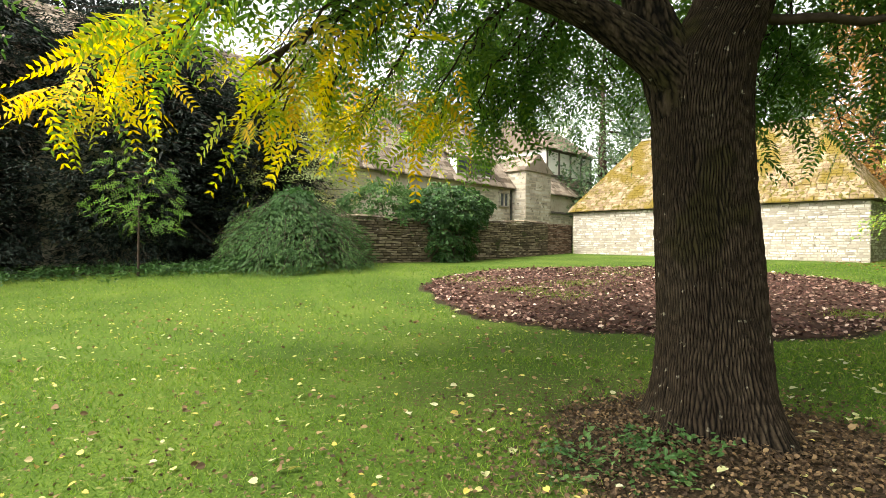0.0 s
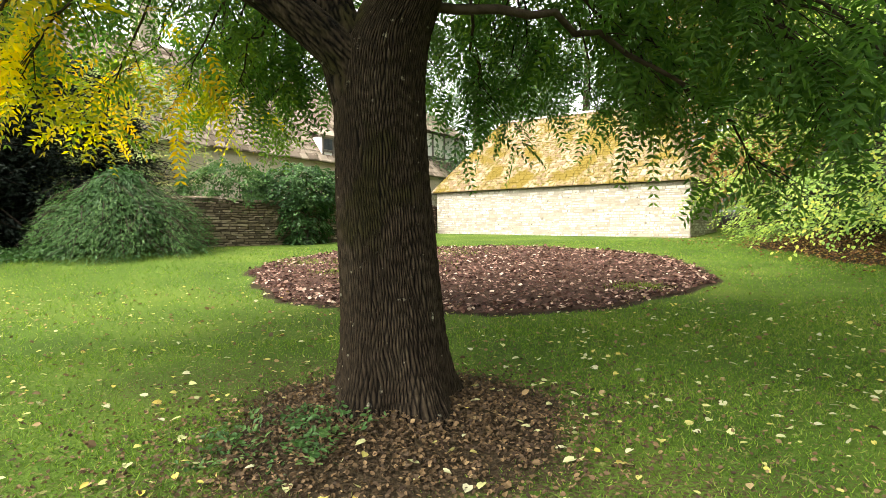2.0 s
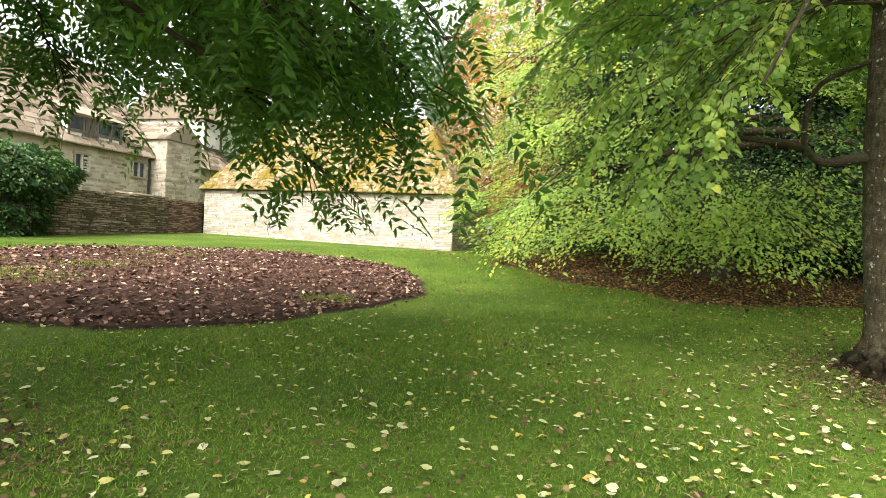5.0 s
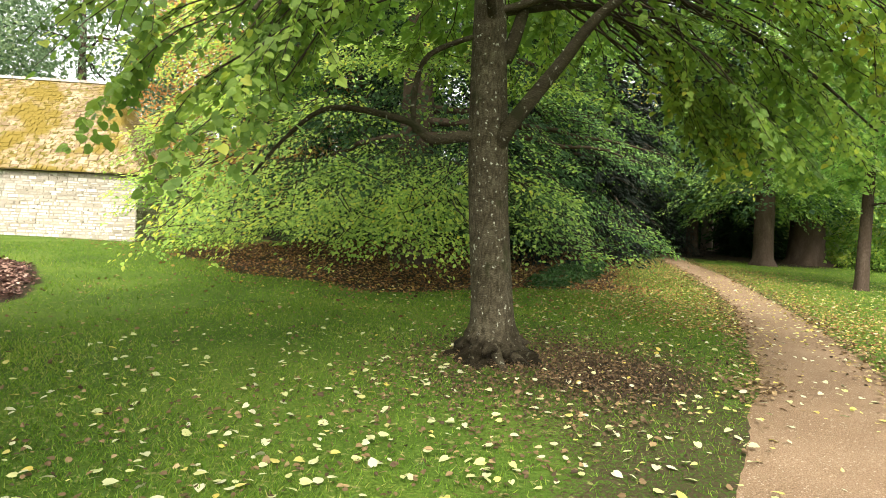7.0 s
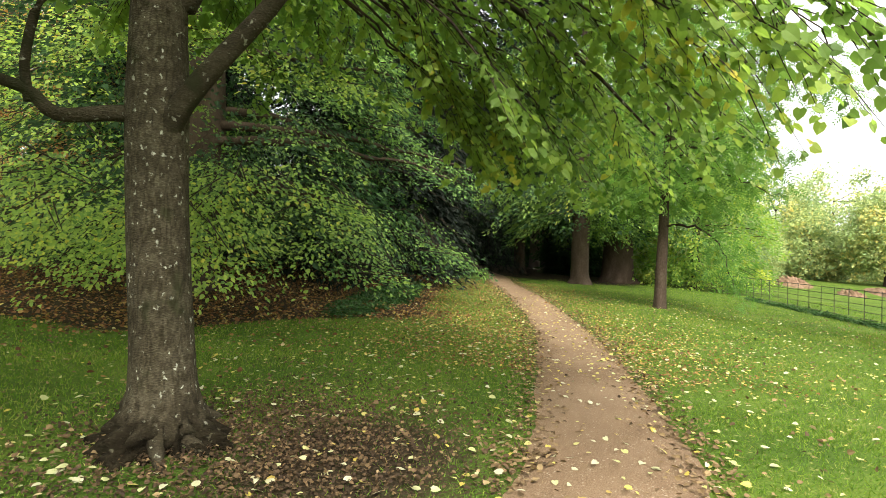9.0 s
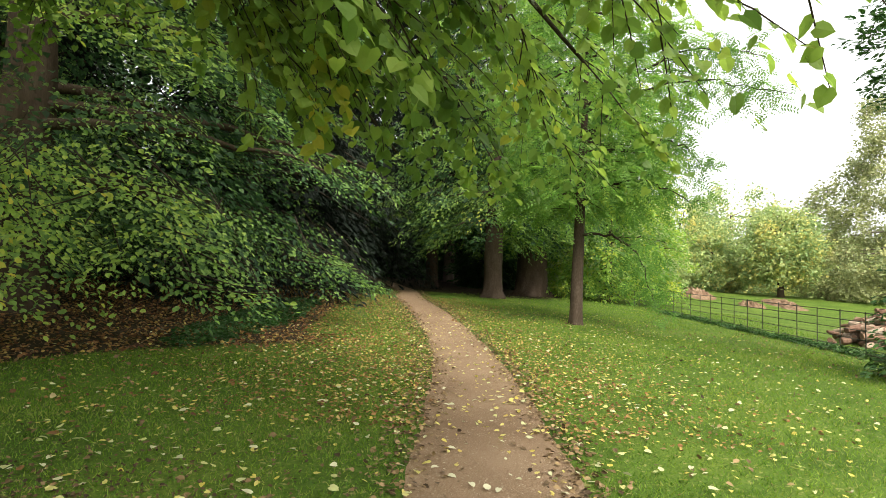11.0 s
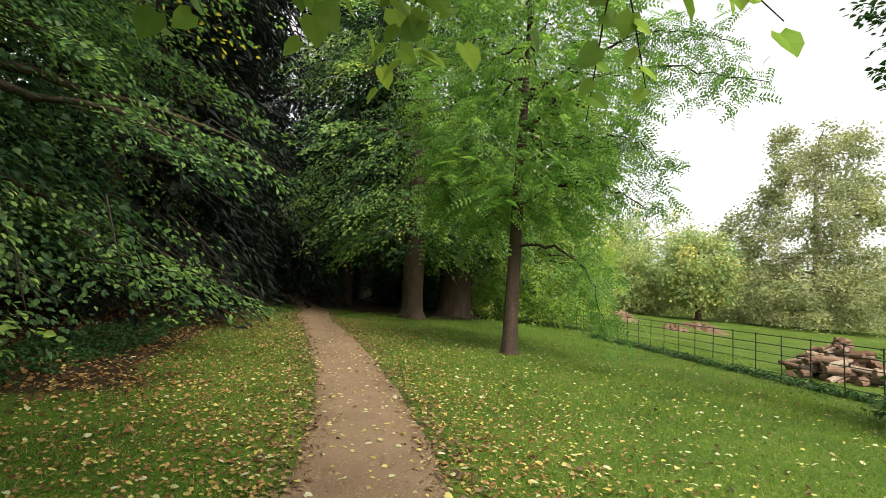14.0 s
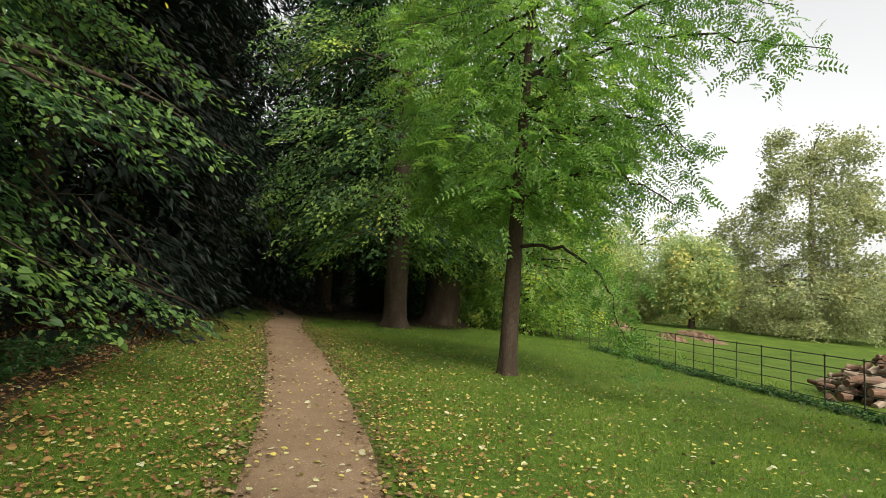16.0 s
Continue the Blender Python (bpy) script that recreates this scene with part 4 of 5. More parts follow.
    child("crown", bag.mesh("crown", leaf, shape, keep), tr, kind="stuff")
    return tr


# --- furrowed pinnate-leaved tree, first on the walk ---
def pinnate_tree():
    rng = np.random.default_rng(11)
    x, y = 2.3, 4.05
    z0 = ground_at((x, y)) - 0.12
    tr = thing("pinnate_tree", "dark furrowed-bark tree with drooping green and yellow pinnate leaves", "tree")
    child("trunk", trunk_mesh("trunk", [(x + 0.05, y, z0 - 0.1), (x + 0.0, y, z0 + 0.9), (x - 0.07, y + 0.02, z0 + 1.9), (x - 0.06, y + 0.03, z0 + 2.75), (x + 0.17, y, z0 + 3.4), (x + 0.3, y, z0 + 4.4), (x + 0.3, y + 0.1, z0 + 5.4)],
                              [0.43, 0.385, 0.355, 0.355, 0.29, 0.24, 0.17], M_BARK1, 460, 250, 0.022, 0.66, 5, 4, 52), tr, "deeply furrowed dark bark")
    big = [
        (curve([(2.25, 4.05, 2.6), (1.95, 4.0, 3.02), (1.55, 4.05, 3.36), (1.05, 4.15, 3.66), (0.2, 4.5, 4.05), (-0.9, 5.3, 4.45), (-2.4, 6.2, 4.4)], 26), np.linspace(0.2, 0.04, 26), 26),
        (curve([(2.15, 4.07, 2.6), (1.97, 4.1, 3.1), (1.8, 4.15, 3.6), (1.66, 4.4, 4.6), (1.4, 5.4, 6.2)], 22), np.linspace(0.27, 0.06, 22), 30),
        (curve([(2.5, 4.0, 3.5), (3.1, 3.9, 4.1), (4.0, 3.9, 4.4), (5.2, 4.2, 4.2), (6.3, 4.6, 3.5)], 22), np.linspace(0.13, 0.02, 22), 16),
        (curve([(2.4, 3.9, 4.0), (2.6, 3.0, 4.8), (2.9, 1.9, 5.1), (3.2, 0.8, 4.7)], 18), np.linspace(0.12, 0.02, 18), 16),
    ]
    for k, (ln_, r_, nr) in enumerate(big):
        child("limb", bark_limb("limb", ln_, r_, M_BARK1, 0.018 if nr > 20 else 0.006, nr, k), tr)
    tips = []
    # drooping boughs: azimuth range, reach range, tip height range, count
    for a0, a1, r0, r1, h0, h1, n in ((100, 178, 3.6, 6.6, 3.1, 4.8, 34), (60, 105, 3.2, 6.2, 3.5, 4.6, 9), (178, 235, 3.4, 5.2, 3.6, 4.9, 9), (-20, 35, 2.6, 4.4, 2.1, 3.6, 15), (30, 65, 2.6, 5.4, 3.2, 4.4, 9), (-80, -20, 2.4, 4.4, 3.3, 4.4, 10), (0, 360, 2.0, 6.2, 4.4, 7.5, 32)):
        for _ in range(n):
            az, r = math.radians(rng.uniform(a0, a1)), rng.uniform(r0, r1)
            tips.append((x + r * math.cos(az), y + r * math.sin(az), rng.uniform(h0, h1), r))
    bag, lines, thin = Bag(), [], []
    for tx, ty, tz, r in tips:
        hs = min(6.8, tz + 0.35 * r + rng.uniform(0, 0.8))
        line = bough_line((x + 0.25, y, hs), (tx, ty, tz), 0.28 * r, 14)
        line[1:-1] += rng.normal(0, 0.06, (12, 3))
        lines.append((line, np.linspace(0.045, 0.006, 14)))
        m = 15
        u = 0.35 + 0.65 * np.sqrt(rng.uniform(0, 1, m))
        u[-1] = 0.99
        f = u * 13
        a = np.minimum(f.astype(int), 12)
        A = line[a] * (1 - (f - a)[:, None]) + line[a + 1] * (f - a)[:, None]
        T = unit(line[a + 1] - line[a])
        S = unit(np.cross(T, (0, 0, 1)))
        D = unit(T * rng.uniform(0.4, 1, (m, 1)) + S * rng.choice([-1, 1], (m, 1)) * rng.uniform(0.2, 0.9, (m, 1)) + np.array((0, 0, -0.15)))
        ln = rng.uniform(0.3, 0.75, m)
        # the outer western boughs have turned yellow
        west = smooth((1.2 - A[:, 0]) / 1.2) * smooth((A[:, 1] - 4.0) / 1.6) * smooth((4.9 - A[:, 2]) / 1.1)
        tt = np.clip(rng.normal(0.2, 0.08) + 0.04 * rng.normal(size=m) + west * rng.uniform(0.25, 0.75, m), 0, 1)
        for q in range(3):
            B = A + D * (ln * (q + 0.5) / 3)[:, None] + rng.normal(0, 0.13, (m, 3))
            fd = unit(D * 0.35 + rng.normal(0, 0.65, (m, 3)) * (1, 1, 0.6) + np.array((0, 0, -0.22)))
            fronds(bag, rng, B, fd, rng.uniform(0.4, 0.58, m), 8, 0.118, 0.044, tt)
        for q in range(m):
            e = A[q] + D[q] * ln[q]
            thin.append((np.array([A[q], (A[q] + e) / 2 + (0, 0, 0.02), e]), np.array([0.008, 0.006, 0.003])))
    # crooked bare bough over the lawn
    lines.append((curve([(0.4, 5.2, 4.9), (-0.61, 6.06, 4.42), (-0.97, 6.01, 4.21), (-1.5, 5.89, 3.79), (-1.75, 5.85, 3.62)], 18), np.linspace(0.06, 0.02, 18)))
    lines.append((curve([(-1.45, 5.9, 3.83), (-1.6, 5.88, 3.6), (-1.5, 5.9, 3.45), (-1.75, 5.9, 3.2), (-1.7, 5.9, 3.05)], 14), np.linspace(0.025, 0.008, 14)))
    child("branchwork", tubes("branchwork", lines, M_TWIG, 6), tr, kind="stuff")
    child("twigwork", tubes("twigwork", thin, M_TWIG, 3), tr, kind="stuff")
    clear = lambda P: (P[:, 2] > 1.75) & ~((P[:, 1] < 1.2) & (P[:, 2] < 2.75)) & ~((np.abs(P[:, 1] + 0.5) < 0.9) & (P[:, 2] < 3.0))
    child("crown", bag.mesh("crown", L_ASH, "blade", clear), tr, kind="stuff")
    # dome of large leaves added above the view to shade trunk and lawn
    sh = Bag()
    n = 260
    v = unit(rng.normal(size=(n, 3)) * (1, 1, 0.8))
    v[:, 2] = np.abs(v[:, 2])
    C = np.array((x, y, 5.6)) + v * np.array((5.6, 5.4, 5.0)) * (0.5 + 0.5 * rng.uniform(0, 1, (n, 1)) ** 0.5)
    sprays(sh, rng, C, unit(v * (1, 1, 0.2) + rng.normal(0, 0.3, (n, 3))), np.full(n, 1.2), 16, 0.26, 0.18, rng.normal(0.25, 0.08, n), 0.5)
    child("shade_crown", sh.mesh("shade_crown", L_ASH, "blade"), tr, kind="stuff")


pinnate_tree()


# --- lime with smooth lichened bark ---
def lime_tree():
    rng = np.random.default_rng(21)
    x, y = 12.5, 3.05
    z0 = ground_at((x, y)) - 0.05
    tr = thing("lime_tree", "grey lichen-spotted lime tree with heart-shaped green leaves", "tree")
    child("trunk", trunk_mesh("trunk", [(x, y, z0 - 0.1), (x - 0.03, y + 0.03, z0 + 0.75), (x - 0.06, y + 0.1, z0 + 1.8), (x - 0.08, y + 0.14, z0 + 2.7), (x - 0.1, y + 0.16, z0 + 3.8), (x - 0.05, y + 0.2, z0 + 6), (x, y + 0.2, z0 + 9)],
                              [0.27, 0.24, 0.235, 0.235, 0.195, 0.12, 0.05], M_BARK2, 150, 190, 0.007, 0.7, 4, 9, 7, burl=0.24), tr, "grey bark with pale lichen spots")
    big = [
        (curve([(12.4, 3.1, 2.75), (12.42, 2.85, 3.1), (12.7, 2.44, 3.75), (12.95, 1.97, 4.4), (13.4, 1.0, 5.0), (14.0, -0.4, 5.2)], 24), np.linspace(0.105, 0.03, 24)),
        (curve([(12.45, 3.2, 2.95), (12.17, 3.35, 2.93), (11.9, 3.63, 2.88), (11.71, 3.83, 3.07), (11.11, 4.41, 3.17), (10.73, 4.71, 2.82), (10.35, 4.97, 2.22)], 28), np.linspace(0.075, 0.012, 28)),
        (curve([(11.78, 3.76, 2.95), (11.75, 3.78, 3.3), (11.84, 3.7, 3.8), (12.15, 3.4, 4.05), (12.4, 3.2, 4.15)], 16), np.linspace(0.035, 0.03, 16)),
        (curve([(12.4, 3.15, 3.55), (12.6, 3.0, 4.1), (12.8, 2.9, 4.9), (13.2, 2.9, 6.2)], 16), np.linspace(0.1, 0.04, 16)),
        (curve([(12.4, 3.15, 4.2), (11.6, 2.8, 4.9), (10.4, 2.4, 4.9), (9.3, 2.2, 4.0), (8.7, 2.3, 3.0)], 22), np.linspace(0.06, 0.012, 22)),
        (curve([(12.4, 3.15, 4.4), (13.2, 1.9, 4.7), (14.3, 0.5, 4.0), (15.0, -0.4, 3.15)], 22), np.linspace(0.05, 0.01, 22)),
        (curve([(12.4, 3.15, 4.4), (13.6, 2.3, 4.6), (15.0, 1.6, 3.7), (16.2, 1.2, 2.95)], 22), np.linspace(0.05, 0.01, 22)),
    ]
    for ln_, r_ in big:
        child("limb", tubes("limb", [(ln_, r_)], M_BARK2, 12), tr)
    tips = []
    for a0, a1, r0, r1, h0, h1, n in ((152, 182, 2.6, 5.0, 2.3, 3.7, 12), (95, 150, 3.2, 4.8, 3.4, 4.4, 3), (-80, -28, 2.8, 5.4, 2.8, 3.6, 27), (-88, -64, 3.9, 5.2, 2.95, 3.6, 10), (195, 285, 2.2, 4.2, 4.3, 5.2, 8), (-5, 60, 3.0, 5.0, 4.2, 5.4, 8), (0, 360, 1.5, 4.8, 4.8, 9.5, 26)):
        for _ in range(n):
            az, r = math.radians(rng.uniform(a0, a1)), rng.uniform(r0, r1)
            tips.append((x + r * math.cos(az), y + r * math.sin(az), rng.uniform(h0, h1), r))
    bag, lines, thin = Bag(), [], []
    for tx, ty, tz, r in tips:
        if ty < -1.1 and tx > 14.2:
            continue
        hs = min(8.5, max(4.7, tz + 0.3 * r) + rng.uniform(0, 0.7))
        line = bough_line((x - 0.08, y + 0.12, hs), (tx, ty, tz), 0.25 * r, 14)
        line[1:-1] += rng.normal(0, 0.05, (12, 3))
        low = (line[:, 1] < 1.6) & (line[:, 2] < 2.62)
        ends = max(4, int(np.argmax(low))) if low.any() else 14
        lines.append((line[:ends], np.linspace(0.021, 0.004, 14)[:ends]))
        m = 17
        u = 0.3 + 0.7 * np.sqrt(rng.uniform(0, 1, m))
        u[-1] = 0.99
        f = u * 13
        a = np.minimum(f.astype(int), 12)
        A = line[a] * (1 - (f - a)[:, None]) + line[a + 1] * (f - a)[:, None]
        T = unit(line[a + 1] - line[a])
        S = unit(np.cross(T, (0, 0, 1)))
        D = unit(T * rng.uniform(0.5, 1, (m, 1)) + S * rng.choice([-1, 1], (m, 1)) * rng.uniform(0.2, 0.9, (m, 1)) + np.array((0, 0, -0.2)))
        ln = rng.uniform(0.3, 0.8, m)
        tt = np.clip(rng.normal(0.42, 0.14) + 0.08 * rng.normal(size=m), 0, 1)
        twig_leaves(bag, rng, A, D, ln, 10, 0.084, 0.078, tt, 0.55, 0.8)
        for q in range(m):
            e = A[q] + D[q] * ln[q]
            e[2] -= 0.2 * ln[q]
            if min(e[2], A[q][2]) < 2.58 or (e[1] < -1.0 and e[0] > 14.7):
                continue
            thin.append((np.array([A[q], (A[q] + e) / 2 + (0, 0, 0.03), e]), np.array([0.006, 0.004, 0.002])))
    child("branchwork", tubes("branchwork", lines, M_TWIG, 6), tr, kind="stuff")
    child("twigwork", tubes("twigwork", thin, M_TWIG, 3), tr, kind="stuff")
    clear = lambda P: (P[:, 2] > 1.95) & ~((P[:, 1] < 1.6) & (P[:, 2] < 2.58)) & ~((P[:, 1] < -1.2) & (P[:, 0] > 14.9))
    child("crown", bag.mesh("crown", L_LIME, "heart", clear), tr, kind="stuff")
    # coarse leaf dome added overhead, it darkens the ground round the lime
    sh = Bag()
    n = 700
    v = unit(rng.normal(size=(n, 3)) * (1, 1, 0.8))
    v[:, 2] = np.abs(v[:, 2])
    C = np.array((x, y, 5.4)) + v * np.array((5.0, 5.0, 6.0)) * (0.5 + 0.5 * rng.uniform(0, 1, (n, 1)) ** 0.5)
    sprays(sh, rng, C, unit(v * (1, 1, 0.2) + rng.normal(0, 0.3, (n, 3))), np.full(n, 1.2), 16, 0.26, 0.18, rng.normal(0.25, 0.08, n), 0.5)
    child("shade_crown", sh.mesh("shade_crown", L_LIME, "blade"), tr, kind="stuff")
    return tr


lime = lime_tree()

# --- the big weeping beech, conifers and park trees ---
skirt = lambda s: 1.0 if s < 0.15 else math.sqrt(max(0.05, 1 - ((s - 0.15) / 0.87) ** 2))
# daylight put into the tint: lighter west side; also lighter higher, one yellow bough
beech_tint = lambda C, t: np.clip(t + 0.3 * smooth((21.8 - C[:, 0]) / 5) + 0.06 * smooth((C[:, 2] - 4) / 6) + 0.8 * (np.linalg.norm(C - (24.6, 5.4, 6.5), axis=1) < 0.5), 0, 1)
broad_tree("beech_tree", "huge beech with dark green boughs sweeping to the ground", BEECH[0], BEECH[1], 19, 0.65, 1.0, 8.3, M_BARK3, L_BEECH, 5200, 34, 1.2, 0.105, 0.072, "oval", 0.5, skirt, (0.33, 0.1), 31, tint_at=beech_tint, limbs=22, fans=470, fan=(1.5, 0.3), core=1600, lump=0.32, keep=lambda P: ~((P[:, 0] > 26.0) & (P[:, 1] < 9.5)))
cone = lambda s: 1.0 - 0.55 * s
CONIFERS = ((31.2, 12.9, 24, 6.0, 0.1), (38.2, 15.4, 26, 6.3, 0.3), (28, 22, 22, 6, 0.8), (45, 15.6, 26, 6, 0.6), (51.5, 11.6, 25, 5.6, 3.4), (44.5, 20.6, 26, 6, 0.8), (52, 21.5, 24, 6, 1.5), (58, 27, 24, 6, 0.5))
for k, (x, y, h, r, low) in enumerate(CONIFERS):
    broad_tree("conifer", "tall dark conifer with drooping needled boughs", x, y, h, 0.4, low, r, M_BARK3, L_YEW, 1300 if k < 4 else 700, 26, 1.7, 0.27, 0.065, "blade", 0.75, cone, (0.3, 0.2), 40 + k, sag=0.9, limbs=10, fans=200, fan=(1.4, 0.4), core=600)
robinia = broad_tree("young_robinia", "slender young tree with bright green pinnate leaves", 30.6, 0.42, 12, 0.19, 3.6, 2.9, M_BARK3, L_YOUNG, 620, 7, 0.9, 0.13, 0.062, "blade", 0.35, lambda s: 0.75 + 0.4 * math.sin(s * 3.1) - 0.25 * s, (0.33, 0.1), 52, lean=(0.0, -0.3), pinnate=6, limbs=20, core=90)
for k, (x, y, h, r, low, tr_) in enumerate(((42.5, 5.4, 22, 6.6, 3.2, 0.5), (49.5, 4.2, 24, 6.8, 3.4, 1.0), (62, 12.0, 19, 6.5, 5.0, 0.55), (63.5, 13.6, 18, 6, 5.0, 0.5))):
    broad_tree("chestnut_tree", "tall park tree with dark trunk and yellowing leaves", x, y, h, tr_, low, r, M_BARKP if x > 60 else M_BARK3, L_BEECH, 900, 34, 1.6, 0.2, 0.12, "blade", 0.6, None, (0.4, 0.14), 60 + k, under=0.25, fans=160, fan=(1.7, 0.35), core=350)
for k, (x, y, h, r, low) in enumerate(((51, -0.6, 15, 4.6, 0.5), (60, 2.5, 14, 5, 0.5), (68, -3.2, 7.5, 4.5, 0.3))):
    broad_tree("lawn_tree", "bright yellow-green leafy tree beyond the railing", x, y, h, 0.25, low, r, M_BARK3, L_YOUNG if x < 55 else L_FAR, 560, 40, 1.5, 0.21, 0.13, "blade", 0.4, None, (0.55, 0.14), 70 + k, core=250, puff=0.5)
oak_env = lambda s: 0.98 - 0.66 * s ** 1.9 + 0.07 * math.sin(s * 15)
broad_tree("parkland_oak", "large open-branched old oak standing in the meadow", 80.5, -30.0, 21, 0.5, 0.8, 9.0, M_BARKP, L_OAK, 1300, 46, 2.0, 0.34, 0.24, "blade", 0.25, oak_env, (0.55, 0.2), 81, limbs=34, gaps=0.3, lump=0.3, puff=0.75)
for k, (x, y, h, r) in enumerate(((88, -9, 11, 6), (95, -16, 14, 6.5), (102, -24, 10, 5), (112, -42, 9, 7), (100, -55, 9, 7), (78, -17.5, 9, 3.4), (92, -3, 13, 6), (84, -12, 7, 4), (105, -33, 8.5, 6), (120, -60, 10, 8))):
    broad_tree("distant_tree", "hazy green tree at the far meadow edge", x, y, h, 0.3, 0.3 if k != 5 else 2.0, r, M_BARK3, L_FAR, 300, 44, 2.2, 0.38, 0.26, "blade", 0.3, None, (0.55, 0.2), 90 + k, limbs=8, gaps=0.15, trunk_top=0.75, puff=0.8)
for k, (x, y, h, r) in enumerate(((14, 47, 17, 7), (22, 43, 18, 7), (29, 37, 17, 6.5), (36, 32, 18, 6.5), (42, 29, 18, 6), (70, 20, 18, 7), (76, 9, 17, 7), (72, 30, 18, 7))):
    broad_tree("woodland_tree", "tall grey-green tree in the wood behind", x, y, h, 0.45, 1.2, r, M_BARK3, L_GREYGREEN if x < 40 else L_BUSH, 700, 34, 1.9, 0.3, 0.2, "blade", 0.3, None, (0.45, 0.2), 110 + k, limbs=12, puff=0.8)
broad_tree("copper_beech", "tall tree with coppery brown leaves behind the beech", 24.5, 27, 19, 0.5, 2, 5.0, M_BARK3, L_COPPER, 620, 40, 1.6, 0.2, 0.13, "blade", 0.4, None, (0.5, 0.2), 120, puff=0.7)
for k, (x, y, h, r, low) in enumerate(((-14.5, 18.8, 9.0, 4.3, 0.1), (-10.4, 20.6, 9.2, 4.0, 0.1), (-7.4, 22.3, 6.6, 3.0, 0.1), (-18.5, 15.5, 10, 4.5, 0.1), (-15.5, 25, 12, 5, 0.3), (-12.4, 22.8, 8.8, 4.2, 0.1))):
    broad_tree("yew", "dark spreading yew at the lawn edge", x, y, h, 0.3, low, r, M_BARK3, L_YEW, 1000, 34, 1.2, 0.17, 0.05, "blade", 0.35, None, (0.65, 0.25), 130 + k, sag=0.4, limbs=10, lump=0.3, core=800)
broad_tree("light_green_shrub", "tall feathery light green shrub by the garden wall", -5.3, 22.0, 6.8, 0.1, 0.4, 2.5, M_BARK3, L_FAR, 700, 30, 0.75, 0.12, 0.045, "blade", 0.1, None, (0.65, 0.18), 140, category="shrub", lump=0.3)
dome = lambda s: math.sqrt(max(0.03, 1 - s * s))
broad_tree("arching_shrub", "low dense mound of arching dark green twigs", -4.3, 18.3, 2.15, 0.06, 0.1, 2.5, M_TWIG, L_BUSH, 700, 30, 0.75, 0.11, 0.03, "blade", 0.75, dome, (0.5, 0.18), 141, category="shrub", lump=0.12, sag=0.9, core=300)
broad_tree("dark_shrub", "tall dark glossy evergreen on the lawn by the railing", 24.7, -6.9, 8.6, 0.09, 0.3, 1.3, M_BARK3, L_IVY, 560, 18, 0.6, 0.12, 0.075, "oval", 0.3, lambda s: 0.75 + 0.35 * math.cos(s * 8), (0.3, 0.15), 142, category="shrub", lump=0.4, gaps=0.1)

# long boughs that the young tree holds out over the railing
rng = np.random.default_rng(55)
bag = Bag()
for k, pts in enumerate((
        [(30.55, 0.25, 6.6), (30.3, -0.9, 7.6), (29.6, -2.4, 7.9), (28.8, -3.9, 7.5), (27.9, -5.0, 6.85)],
        [(30.55, 0.3, 4.6), (30.2, -0.9, 5.1), (29.8, -2.0, 4.9), (29.3, -3.2, 4.2)],
        [(30.55, 0.35, 3.5), (30.0, -0.7, 3.4), (29.2, -1.5, 2.6), (28.6, -1.75, 1.35)],
        [(30.55, 0.25, 5.6), (30.3, -1.1, 6.4), (29.9, -2.4, 6.2), (29.4, -3.3, 5.3)],
        [(30.5, 0.2, 7.4), (30.2, -1.5, 8.6), (29.6, -3.2, 8.9), (29.0, -4.6, 8.3)])):
    line = curve(pts, 20)
    line[1:] += rng.normal(0, 0.04, (19, 3))
    child("limb", tubes("limb", [(line, np.linspace(0.05, 0.008, 20))], M_TWIG, 6), robinia)
    m = 46
    u = 0.35 + 0.65 * rng.uniform(0, 1, m) ** 0.7
    A = line[np.minimum((u * 19).astype(int), 19)] + rng.normal(0, 0.22, (m, 3))
    for q in range(3):
        fd = unit(rng.normal(0, 0.8, (m, 3)) * (1, 1, 0.5) + (0, 0, -0.35))
        fronds(bag, rng, A + rng.normal(0, 0.12, (m, 3)), fd, rng.uniform(0.3, 0.45, m), 6, 0.11, 0.045, rng.normal(0.15, 0.08, m))
child("foliage", bag.mesh("foliage", L_YOUNG, "blade"), robinia, kind="stuff")

for k, (x, y, h, r) in enumerate(((66, 17.5, 5.5, 4), (71, 12.5, 5, 4), (63, 22, 6, 4), (57.5, 8.8, 4.5, 2.6), (76, 16, 6, 4.5), (69, 6.5, 5, 3.5), (54, 24, 6, 4), (47, 23, 6, 4))):
    broad_tree("laurel", "dark evergreen understorey shrub at the end of the path", x, y, h, 0.1, 0.05, r, M_BARK3, L_BUSH, 320, 20, 1.1, 0.3, 0.17, "blade", 0.3, None, (0.25, 0.15), 150 + k, category="shrub", limbs=5, core=120)

# ---- climbers, ground cover and clutter ----


